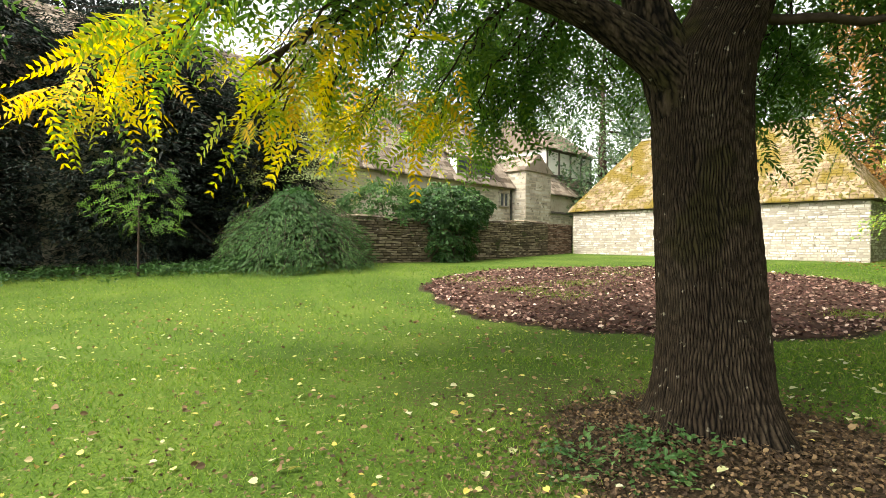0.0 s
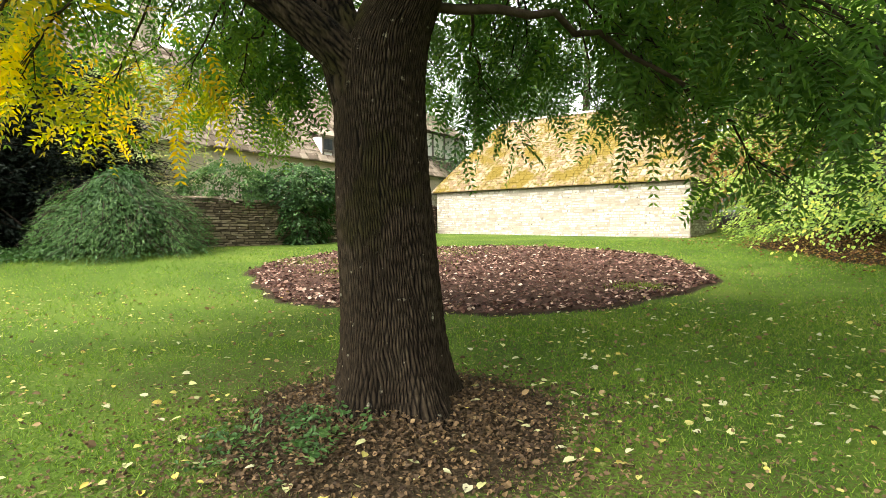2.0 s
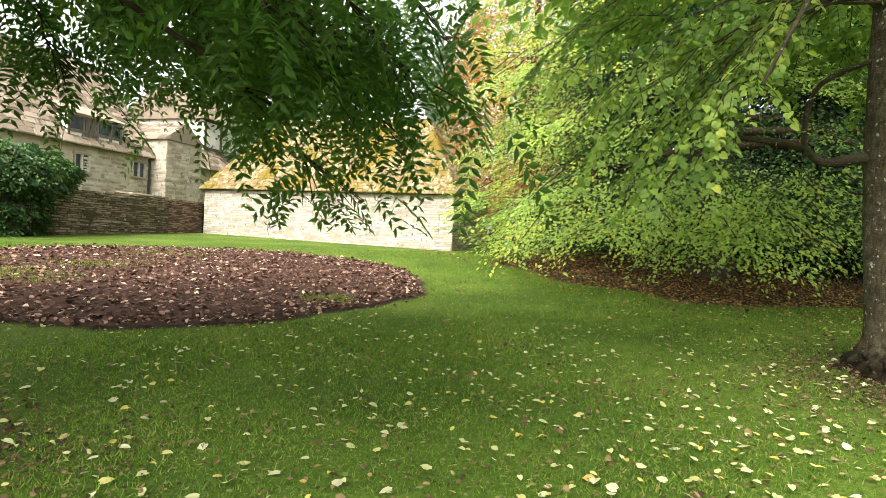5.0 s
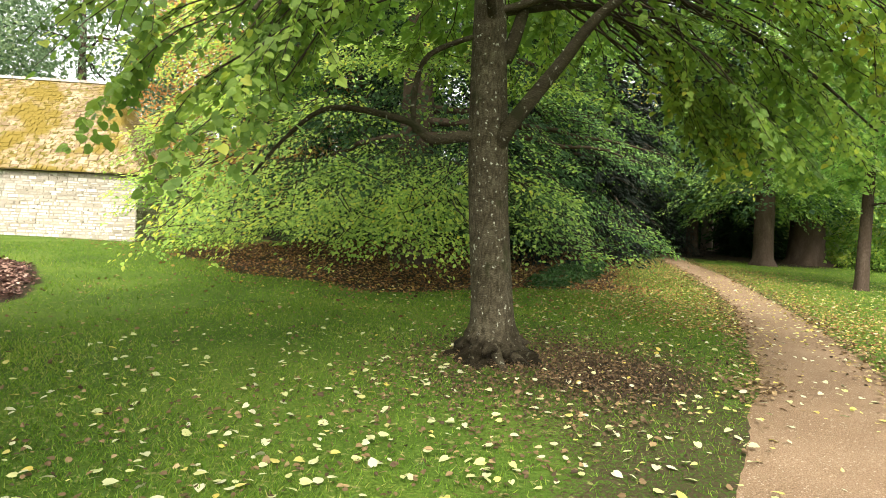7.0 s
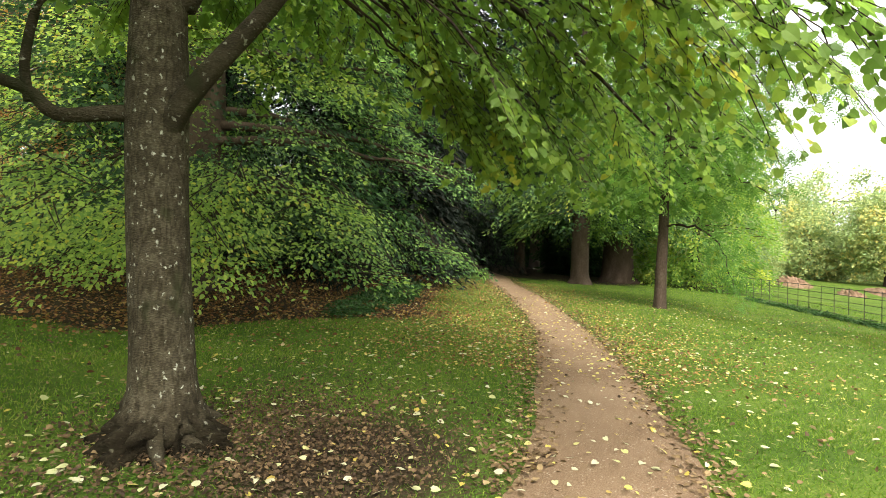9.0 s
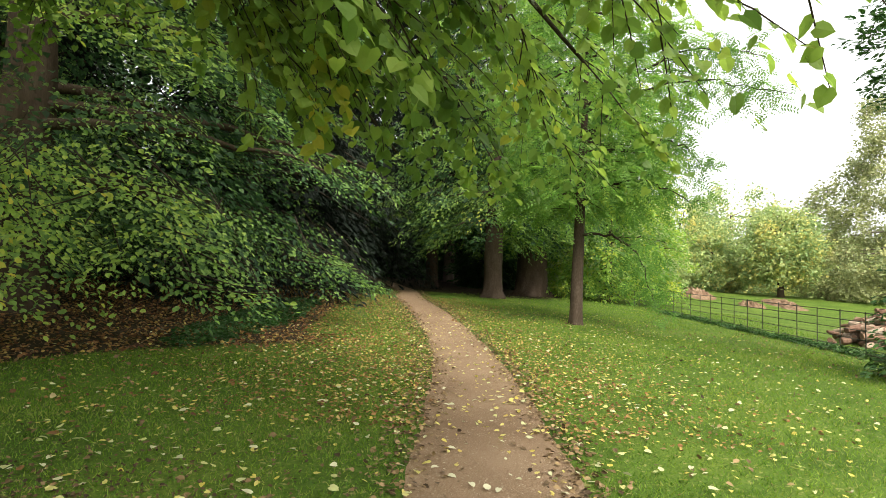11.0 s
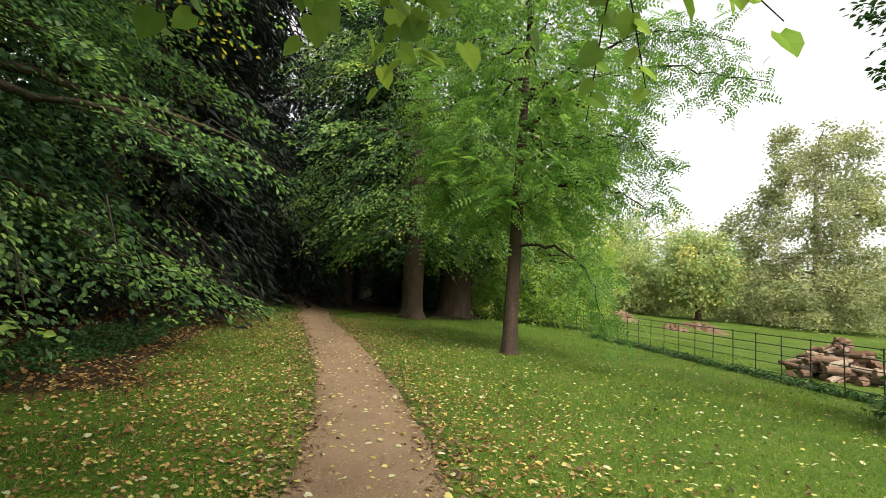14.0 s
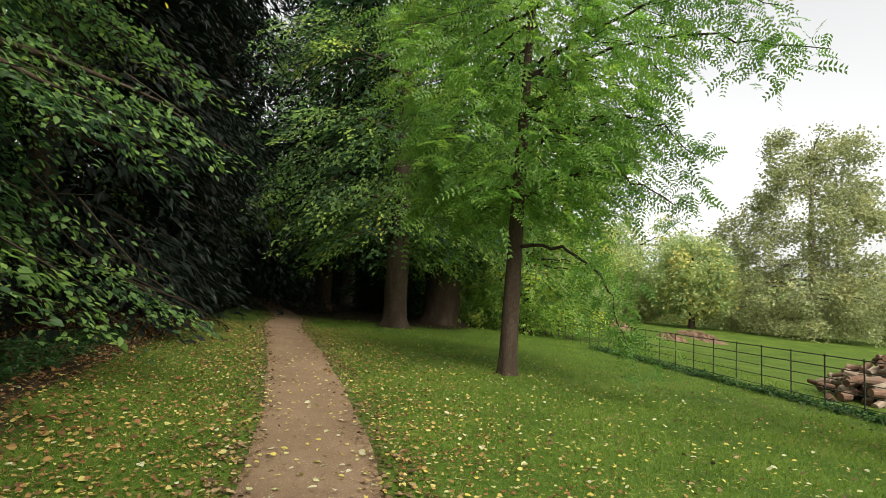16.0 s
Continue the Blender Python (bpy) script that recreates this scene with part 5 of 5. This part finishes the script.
def ivy(name, label, C, rx, ry, rz, count, L, seed, leaf=L_IVY, tint=(0.35, 0.2), category="ivy"):
    """A leafy mass over a support: sprays on a lumpy ellipsoid along the wall."""
    rng = np.random.default_rng(seed)
    v = unit(rng.normal(size=(count, 3)))
    P = np.array(C) + (WD[None] * v[:, :1] * rx + WN[None] * v[:, 1:2] * ry + UP[None] * v[:, 2:] * rz) * (1 + 0.25 * np.array([noise.noise(tuple(q * 2.2)) for q in v]))[:, None]
    D = unit(WN[None] * v[:, 1:2] + WD[None] * v[:, :1] + UP[None] * (v[:, 2:] * 0.5 - 0.6) + rng.normal(0, 0.2, (count, 3)))
    bag = Bag()
    sprays(bag, rng, P, D, np.full(count, 0.42), 22, L, L * 0.8, rng.normal(tint[0], tint[1], count), 0.6)
    ob = thing(name, label, category)
    child("foliage", bag.mesh("foliage", leaf, "oval"), ob, kind="stuff")
    stems = [(curve([np.array(C) + WD * a + UP * (-rz - 0.6) + WN * 0.2, np.array(C) + WD * a * 0.8 + WN * 0.25, np.array(C) + WD * a * 1.2 + UP * rz * 0.5], 8), np.linspace(0.03, 0.01, 8)) for a in np.linspace(-0.5, 0.5, 4) * rx]
    for st in stems:
        child("stem", tubes("stem", [st], M_TWIG, 6), ob)
    return ob


ivy("ivy", "dark ivy curtain hanging down the garden wall", W0 + WD * 5.6 + UP * 2.0 + WN * 0.12, 1.2, 0.3, 1.1, 260, 0.11, 201)
ivy("ivy", "bushy ivy crown sprawling over the garden wall top", W0 + WD * 6.0 + UP * 3.35 - WN * 0.5, 2.2, 1.1, 0.9, 520, 0.12, 202)
ivy("shrub", "rounded leafy shrub behind the garden wall", W0 + WD * 3.0 + UP * 3.1 - WN * 1.0, 1.9, 1.0, 1.0, 340, 0.1, 203, L_BUSH, (0.6, 0.2), "shrub")

# low green cover under the yews and along the fence foot
rng = np.random.default_rng(210)
bag = Bag()
cx, cy = rng.uniform(-17, -5.2, 900), rng.normal(0, 0.6, 900)
cy = cy + 16.0 + 0.28 * (cx + 12)
C = np.stack([cx, cy, gz(cx, cy) + rng.uniform(0.03, 0.28, 900)], 1)
sprays(bag, rng, C, unit(rng.normal(size=(900, 3)) * (1, 1, 0.3)), np.full(900, 0.4), 11, 0.09, 0.065, rng.normal(0.4, 0.2, 900), 0.4)
s_ = rng.uniform(6, 26, 700)
off = rng.normal(0, 0.13, 700)
C = np.stack([F0[0] + FD[0] * s_ - FD[1] * off, F0[1] + FD[1] * s_ + FD[0] * off, np.zeros(700)], 1)
C[:, 2] = gz(C[:, 0], C[:, 1]) + rng.uniform(0.02, 0.16, 700)
sprays(bag, rng, C, unit(rng.normal(size=(700, 3)) * (1, 1, 0.4)), np.full(700, 0.3), 14, 0.08, 0.06, rng.normal(0.35, 0.2, 700), 0.4)
a_, r_ = rng.uniform(0, 6.28, 500), np.sqrt(rng.uniform(0, 1, 500))
cx, cy = 25.5 + 5.5 * r_ * np.cos(a_), 8.3 + 0.9 * r_ * np.sin(a_) + 0.3 * (25.5 + 5.5 * r_ * np.cos(a_) - 25.5)
C = np.stack([cx, cy, gz(cx, cy) + rng.uniform(0.03, 0.15, 500)], 1)
sprays(bag, rng, C, unit(rng.normal(size=(500, 3)) * (1, 1, 0.3)), np.full(500, 0.35), 14, 0.09, 0.065, rng.normal(0.2, 0.15, 500), 0.4)
cover = tagged(new("ground_cover", bag.mesh("ground_cover", L_IVY, "blade")), "low dark ivy and weeds creeping over the ground", "ground cover", kind="stuff")

# small pinnate sapling before the yews
broad_tree("sapling", "thin sapling with light green pinnate leaves", -8.3, 16.4, 3.4, 0.035, 1.5, 1.15, M_TWIG, L_YOUNG, 40, 5, 0.5, 0.085, 0.034, "blade", 0.2, None, (0.3, 0.08), 220, pinnate=6, limbs=6)
# seedling weeds at the foot of the first tree
bag = Bag()
a_ = rng.uniform(0, 6.28, 60)
C = np.stack([1.55 + 0.35 * rng.normal(size=60) * 0.8, 3.55 + 0.3 * rng.normal(size=60) * 0.8, np.zeros(60)], 1)
C[:, 2] = gz(C[:, 0], C[:, 1]) + rng.uniform(0.02, 0.16, 60)
sprays(bag, rng, C, unit(rng.normal(size=(60, 3)) * (1, 1, 0.4)), np.full(60, 0.2), 12, 0.05, 0.03, rng.normal(0.5, 0.2, 60), 0.3)
tagged(new("weeds", bag.mesh("weeds", L_BUSH, "oval")), "small green weeds at the foot of the dark tree", "weeds", kind="stuff")

# exposed roots of the lime
for k, az in enumerate((-70, -25, 20, 95, 160, 215, 255)):
    a_ = math.radians(az)
    ln = 0.3 + 0.3 * RNG.uniform()
    pts = []
    for q in np.linspace(0.12, 1, 9):
        px, py = 12.5 + math.cos(a_ + 0.3 * q) * (0.15 + ln * q), 3.05 + math.sin(a_ + 0.3 * q) * (0.15 + ln * q)
        pts.append((px, py, ground_at((px, py)) + 0.2 * (1 - q) ** 2 - 0.02 * q))
    child("root", tubes("root", [(np.array(pts), np.linspace(0.085, 0.015, 9))], M_BARK2, 9), lime, "knuckled brown root")

# log pile and earth heaps in the meadow
rng = np.random.default_rng(230)
pile = thing("log_pile", "heap of weathered sawn logs behind the railing", "log pile")
for k in range(150):
    u, v = rng.normal(0, 0.5), rng.normal(0, 0.5)
    px, py = 33.7 + 1.5 * u, -9.1 + 1.1 * v
    lv = 1.15 * max(0.0, 1 - 0.7 * math.hypot(u, v))
    r = rng.uniform(0.05, 0.13)
    az, ln = rng.uniform(0, 3.14), rng.uniform(0.25, 0.75)
    d = np.array((math.cos(az), math.sin(az), rng.uniform(-0.35, 0.35))) * ln / 2
    c_ = np.array((px, py, ground_at((px, py)) + r * 0.8 + lv * (k % 10) / 9))
    pts = np.array([c_ - d, c_ - d * 0.999, c_, c_ + d * 0.999, c_ + d])
    v_, f_ = tube_arrays(pts, np.array([0.004, r, r * rng.uniform(0.95, 1.15), r * rng.uniform(0.8, 1.0), 0.004]), 9)
    child("log", np_mesh("log", v_, f_, M_LOG), pile)
for hx, hy, rx, ry, h in ((66, -14.6, 5.5, 1.2, 0.45), (71, -8.6, 5.5, 1.6, 0.6), (62.5, -11.5, 3.2, 0.9, 0.4)):
    n = 48
    g = np.linspace(-1, 1, n)
    X, Y = np.meshgrid(g, g)
    Z = np.array([[max(-0.1, (1 - (p * p + q * q)) * (0.8 + 0.9 * noise.noise((p * 4.5 + hx, q * 3.5, 0)) + 0.5 * noise.noise((p * 13, q * 11, hx)))) for p, q in zip(r0, r1)] for r0, r1 in zip(X, Y)]) * h
    i, j = np.meshgrid(np.arange(n - 1), np.arange(n - 1), indexing="ij")
    q = np.stack([i * n + j, i * n + j + 1, (i + 1) * n + j + 1, (i + 1) * n + j], -1).reshape(-1, 4)
    tagged(new("earth_mound", np_mesh("earth_mound", np.stack([hx + X * rx, hy + Y * ry, gz(hx + X * rx, hy + Y * ry) + Z - 0.03], -1).reshape(-1, 3), q, M_EARTH, flat=False)), "low heap of reddish-brown brushwood and earth in the meadow", "heap")

# ---- grass ----
rng = np.random.default_rng(300)


def free_lawn(x, y):
    ok = (bed_dist(x, y) > 0.02 + rng.normal(0, 0.05, len(x))) & (path_dist(x, y) > PATH_HALF - 0.03 + np.abs(rng.normal(0, 0.05, len(x))))
    return ok & (rng.uniform(0, 1, len(x)) > soil(x, y) * 1.15)


bag = Bag()
for x0, x1, y0, y1, n, h in ((-6, 9, 1.6, 7, 90000, 0.038), (4, 20, 0.2, 8, 120000, 0.038), (16, 30, -6, 5.5, 110000, 0.04), (-12, 16, 6, 20, 70000, 0.055), (12, 24, 5, 19, 30000, 0.05), (24, 48, -8, 8, 60000, 0.06), (5, 17, -3, 0.2, 36000, 0.04)):
    x, y = rng.uniform(x0, x1, n), rng.uniform(y0, y1, n)
    k = free_lawn(x, y)
    x, y = x[k], y[k]
    n = len(x)
    patch = np.array([noise.noise((p * 0.6, q * 0.6, 3)) for p, q in zip(x, y)])
    D = np.stack([rng.normal(0, 0.55, n), rng.normal(0, 0.55, n), np.full(n, 0.75)], 1)
    hh = h * rng.uniform(0.6, 1.5, n) * (1 + 0.35 * patch)
    bag.add(np.stack([x, y, gz(x, y) - 0.003], 1), D, rng.normal(size=(n, 3)), hh, hh * 0.16 + 0.002, np.clip(rng.normal(0.4, 0.28, n) + 0.3 * patch, 0, 1))
for cx, cy, w in ((3.0, 12.3, 0.35), (2.2, 13.2, 0.3), (3.8, 14.2, 0.4), (5.2, 16.4, 0.5), (7.6, 9.6, 0.22), (1.3, 15.2, 0.4)):
    n = 700
    x, y = rng.normal(cx, w * 1.3, n), rng.normal(cy, w, n)
    hh = rng.uniform(0.04, 0.1, n)
    bag.add(np.stack([x, y, gz(x, y) + 0.05], 1), np.stack([rng.normal(0, 0.5, n), rng.normal(0, 0.5, n), np.full(n, 0.75)], 1), rng.normal(size=(n, 3)), hh, hh * 0.14, np.clip(rng.normal(0.6, 0.25, n), 0, 1))
tagged(new("grass", bag.mesh("grass", L_GRASS, "grass")), "short mown grass blades of the lawn", "grass", kind="stuff")


# ---- fallen leaves ----
def scatter(n, pick, rng, L, tint, lift=0.012, curl=0.35):
    x, y = pick(n)
    n = len(x)
    az = rng.uniform(0, 6.28, n)
    D = np.stack([np.cos(az), np.sin(az), rng.normal(0, curl * 0.5, n)], 1)
    N = np.array((0, 0, 1.0)) + rng.normal(0, curl, (n, 3))
    sz = L * rng.uniform(0.6, 1.25, n)
    return np.stack([x, y, gz(x, y) + lift * rng.uniform(0.4, 1.8, n)], 1), D, N, sz, sz * rng.uniform(0.6, 0.9, n), np.clip(rng.normal(tint[0], tint[1], n), 0, 1)


def on_bed(n):
    a, r = rng.uniform(0, 6.28, n), np.sqrt(rng.uniform(0, 1, n)) * 5.6
    x, y = BED[0] + r * np.cos(a), BED[1] + r * np.sin(a)
    k = bed_dist(x, y) < rng.normal(0.02, 0.08, n)
    return x[k], y[k]


bag = Bag()
bag.add(*scatter(22000, on_bed, rng, 0.09, (0.4, 0.28), 0.045, 0.55))
child("mulch_leaves", bag.mesh("mulch_leaves", L_MULCH, "oval"), flower_bed, "curled brown and pinkish dead leaves", "stuff")


def under_beech(n):
    x, y = rng.uniform(13.5, 36, n), rng.uniform(3.5, 21, n)
    k = (rng.uniform(0, 1, n) < litter(x, y) ** 0.4 + 0.07) & (path_dist(x, y) > 0.5)
    return x[k], y[k]


def tree_feet(n):
    h = n // 2
    x = np.concatenate([2.35 + rng.normal(0, 0.8, h), 13.0 + rng.normal(0, 1.0, n - h)])
    y = np.concatenate([3.8 + rng.normal(0, 0.62, h), 2.5 + rng.normal(0, 0.8, n - h)])
    k = (np.hypot(x - 2.3, y - 4.05) > 0.4) & (np.hypot(x - 12.5, y - 3.05) > 0.28) & (path_dist(x, y) > PATH_HALF)
    return x[k], y[k]


def path_edges(n):
    i = rng.integers(80, 260, n)
    side = rng.choice([-1, 1], n) * (PATH_HALF + rng.normal(0, 0.14, n))
    d = np.gradient(PATH_MID[:, :2], axis=0)
    d /= np.linalg.norm(d, axis=1, keepdims=True)
    return PATH_MID[i, 0] - d[i, 1] * side + rng.normal(0, 0.1, n), PATH_MID[i, 1] + d[i, 0] * side + rng.normal(0, 0.1, n)


def thin_lawn(n):
    x, y = rng.uniform(-6, 34, n), rng.uniform(-7, 12, n)
    k = (bed_dist(x, y) > 0) & (path_dist(x, y) > PATH_HALF - 0.15)
    return x[k], y[k]


def verges(n):
    """Drifts of leaves on the shaded grass beside the path, thickest towards the beech."""
    i = rng.integers(120, 235, n)
    d = np.gradient(PATH_MID[:, :2], axis=0)
    d /= np.linalg.norm(d, axis=1, keepdims=True)
    side = np.where(rng.uniform(0, 1, n) < 0.62, PATH_HALF + np.abs(rng.normal(0, 1.9, n)), -PATH_HALF - np.abs(rng.normal(0, 1.3, n)))
    return PATH_MID[i, 0] - d[i, 1] * side + rng.normal(0, 0.1, n), PATH_MID[i, 1] + d[i, 0] * side + rng.normal(0, 0.1, n)


bag = Bag()
bag.add(*scatter(40000, under_beech, rng, 0.08, (0.45, 0.2), 0.03, 0.5))
bag.add(*scatter(12000, verges, rng, 0.05, (0.6, 0.22), 0.03, 0.45))
tagged(new("beech_litter", bag.mesh("beech_litter", L_RUSSET, "oval")), "russet carpet of fallen leaves under the beech", "leaf litter", kind="stuff")
bag = Bag()
bag.add(*scatter(20000, tree_feet, rng, 0.036, (0.22, 0.2), 0.03, 0.8))
bag.add(*scatter(5500, path_edges, rng, 0.06, (0.5, 0.2), 0.022, 0.4))
bag.add(*scatter(8000, lambda n: (rng.normal(1.2, 2.8, n), rng.normal(2.4, 1.6, n)), rng, 0.03, (0.32, 0.22), 0.03, 0.7))
bag.add(*scatter(2200, lambda n: (rng.normal(11.5, 2.6, n), rng.uniform(0.9, 4, n)), rng, 0.045, (0.4, 0.2), 0.03, 0.5))
bag.add(*scatter(6500, thin_lawn, rng, 0.065, (0.55, 0.2), 0.03, 0.5))
tagged(new("dead_leaves", bag.mesh("dead_leaves", L_DEAD, "oval")), "carpet of brown fallen leaves under the trees", "leaf litter", kind="stuff")


def lawn_spread(n):
    """Pale leaves lie thickest round the lime and along the path."""
    c = ((10.5, 2.2, 3.2, 2.2, 0.30), (7.0, 3.2, 2.6, 2.0, 0.16), (16.5, 2.4, 4.0, 2.4, 0.16), (21.5, 0.0, 4.5, 2.8, 0.2), (3.0, 5.0, 4.5, 3.5, 0.08), (28, 2, 4.5, 3.0, 0.1))
    xs, ys = [], []
    for cx, cy, sx, sy, share in c:
        xs.append(rng.normal(cx, sx, int(n * share)))
        ys.append(rng.normal(cy, sy, int(n * share)))
    x, y = np.concatenate(xs), np.concatenate(ys)
    k = (bed_dist(x, y) > 0.1) & (np.hypot(x - 12.5, y - 3.05) > 0.35) & (np.hypot(x - 2.3, y - 4.05) > 0.6)
    return x[k], y[k]


bag = Bag()
bag.add(*scatter(1900, lawn_spread, rng, 0.066, (0.25, 0.22), 0.035, 0.28))
bag.add(*scatter(3000, lambda n: (rng.normal(23, 6.0, n), rng.normal(1.8, 3.6, n)), rng, 0.05, (0.6, 0.12), 0.03, 0.35))
bag.add(*scatter(1500, lambda n: (rng.uniform(-9, 8, n), rng.uniform(1.5, 13, n)), rng, 0.05, (0.5, 0.2), 0.03, 0.35))
tagged(new("scattered_leaves", bag.mesh("scattered_leaves", L_PALE, "heart")), "pale and yellow lime leaves scattered over the grass", "fallen leaves", kind="stuff")

# the nearest fallen leaves, one by one
pal = []
for k in range(4):
    P, D, N, sz, w, t = scatter(1, lambda n: (np.zeros(1), np.zeros(1)), rng, 0.1, (0.15 + 0.2 * k, 0.05))
    v, f, tt = leaves(np.zeros((1, 3)), [(1, 0, 0.05 * k)], [(0.1, 0.05 * k, 1)], np.array([0.075]), np.array([0.065]), np.array([min(1, 0.05 + 0.25 * k)]), "heart")
    me = np_mesh("fallen_leaf", v, f, L_PALE, {"tint": tt})
    pal.append(me)
spots = [(rng.normal(10.8, 2.8), rng.normal(1.9, 1.3)) for _ in range(150)] + [(rng.normal(19.5, 3.5), rng.normal(1.2, 2.2)) for _ in range(90)] + [(rng.uniform(-2, 6), rng.uniform(1.6, 6)) for _ in range(40)]
for x, y in spots:
    if math.hypot(x - 12.5, y - 3.05) < 0.4 or math.hypot(x - 2.3, y - 4.05) < 0.6:
        continue
    ob = new("fallen_leaf", pal[int(rng.choice(4, p=(0.5, 0.25, 0.17, 0.08)))])
    ob.matrix_world = pose(x, y, ground_at((x, y)) + 0.022, rng.normal(0, 14), rng.normal(0, 14), rng.uniform(0, 360))
    tagged(ob, "single pale fallen lime leaf lying on the grass", "leaf", "fallen leaves on the lawn")
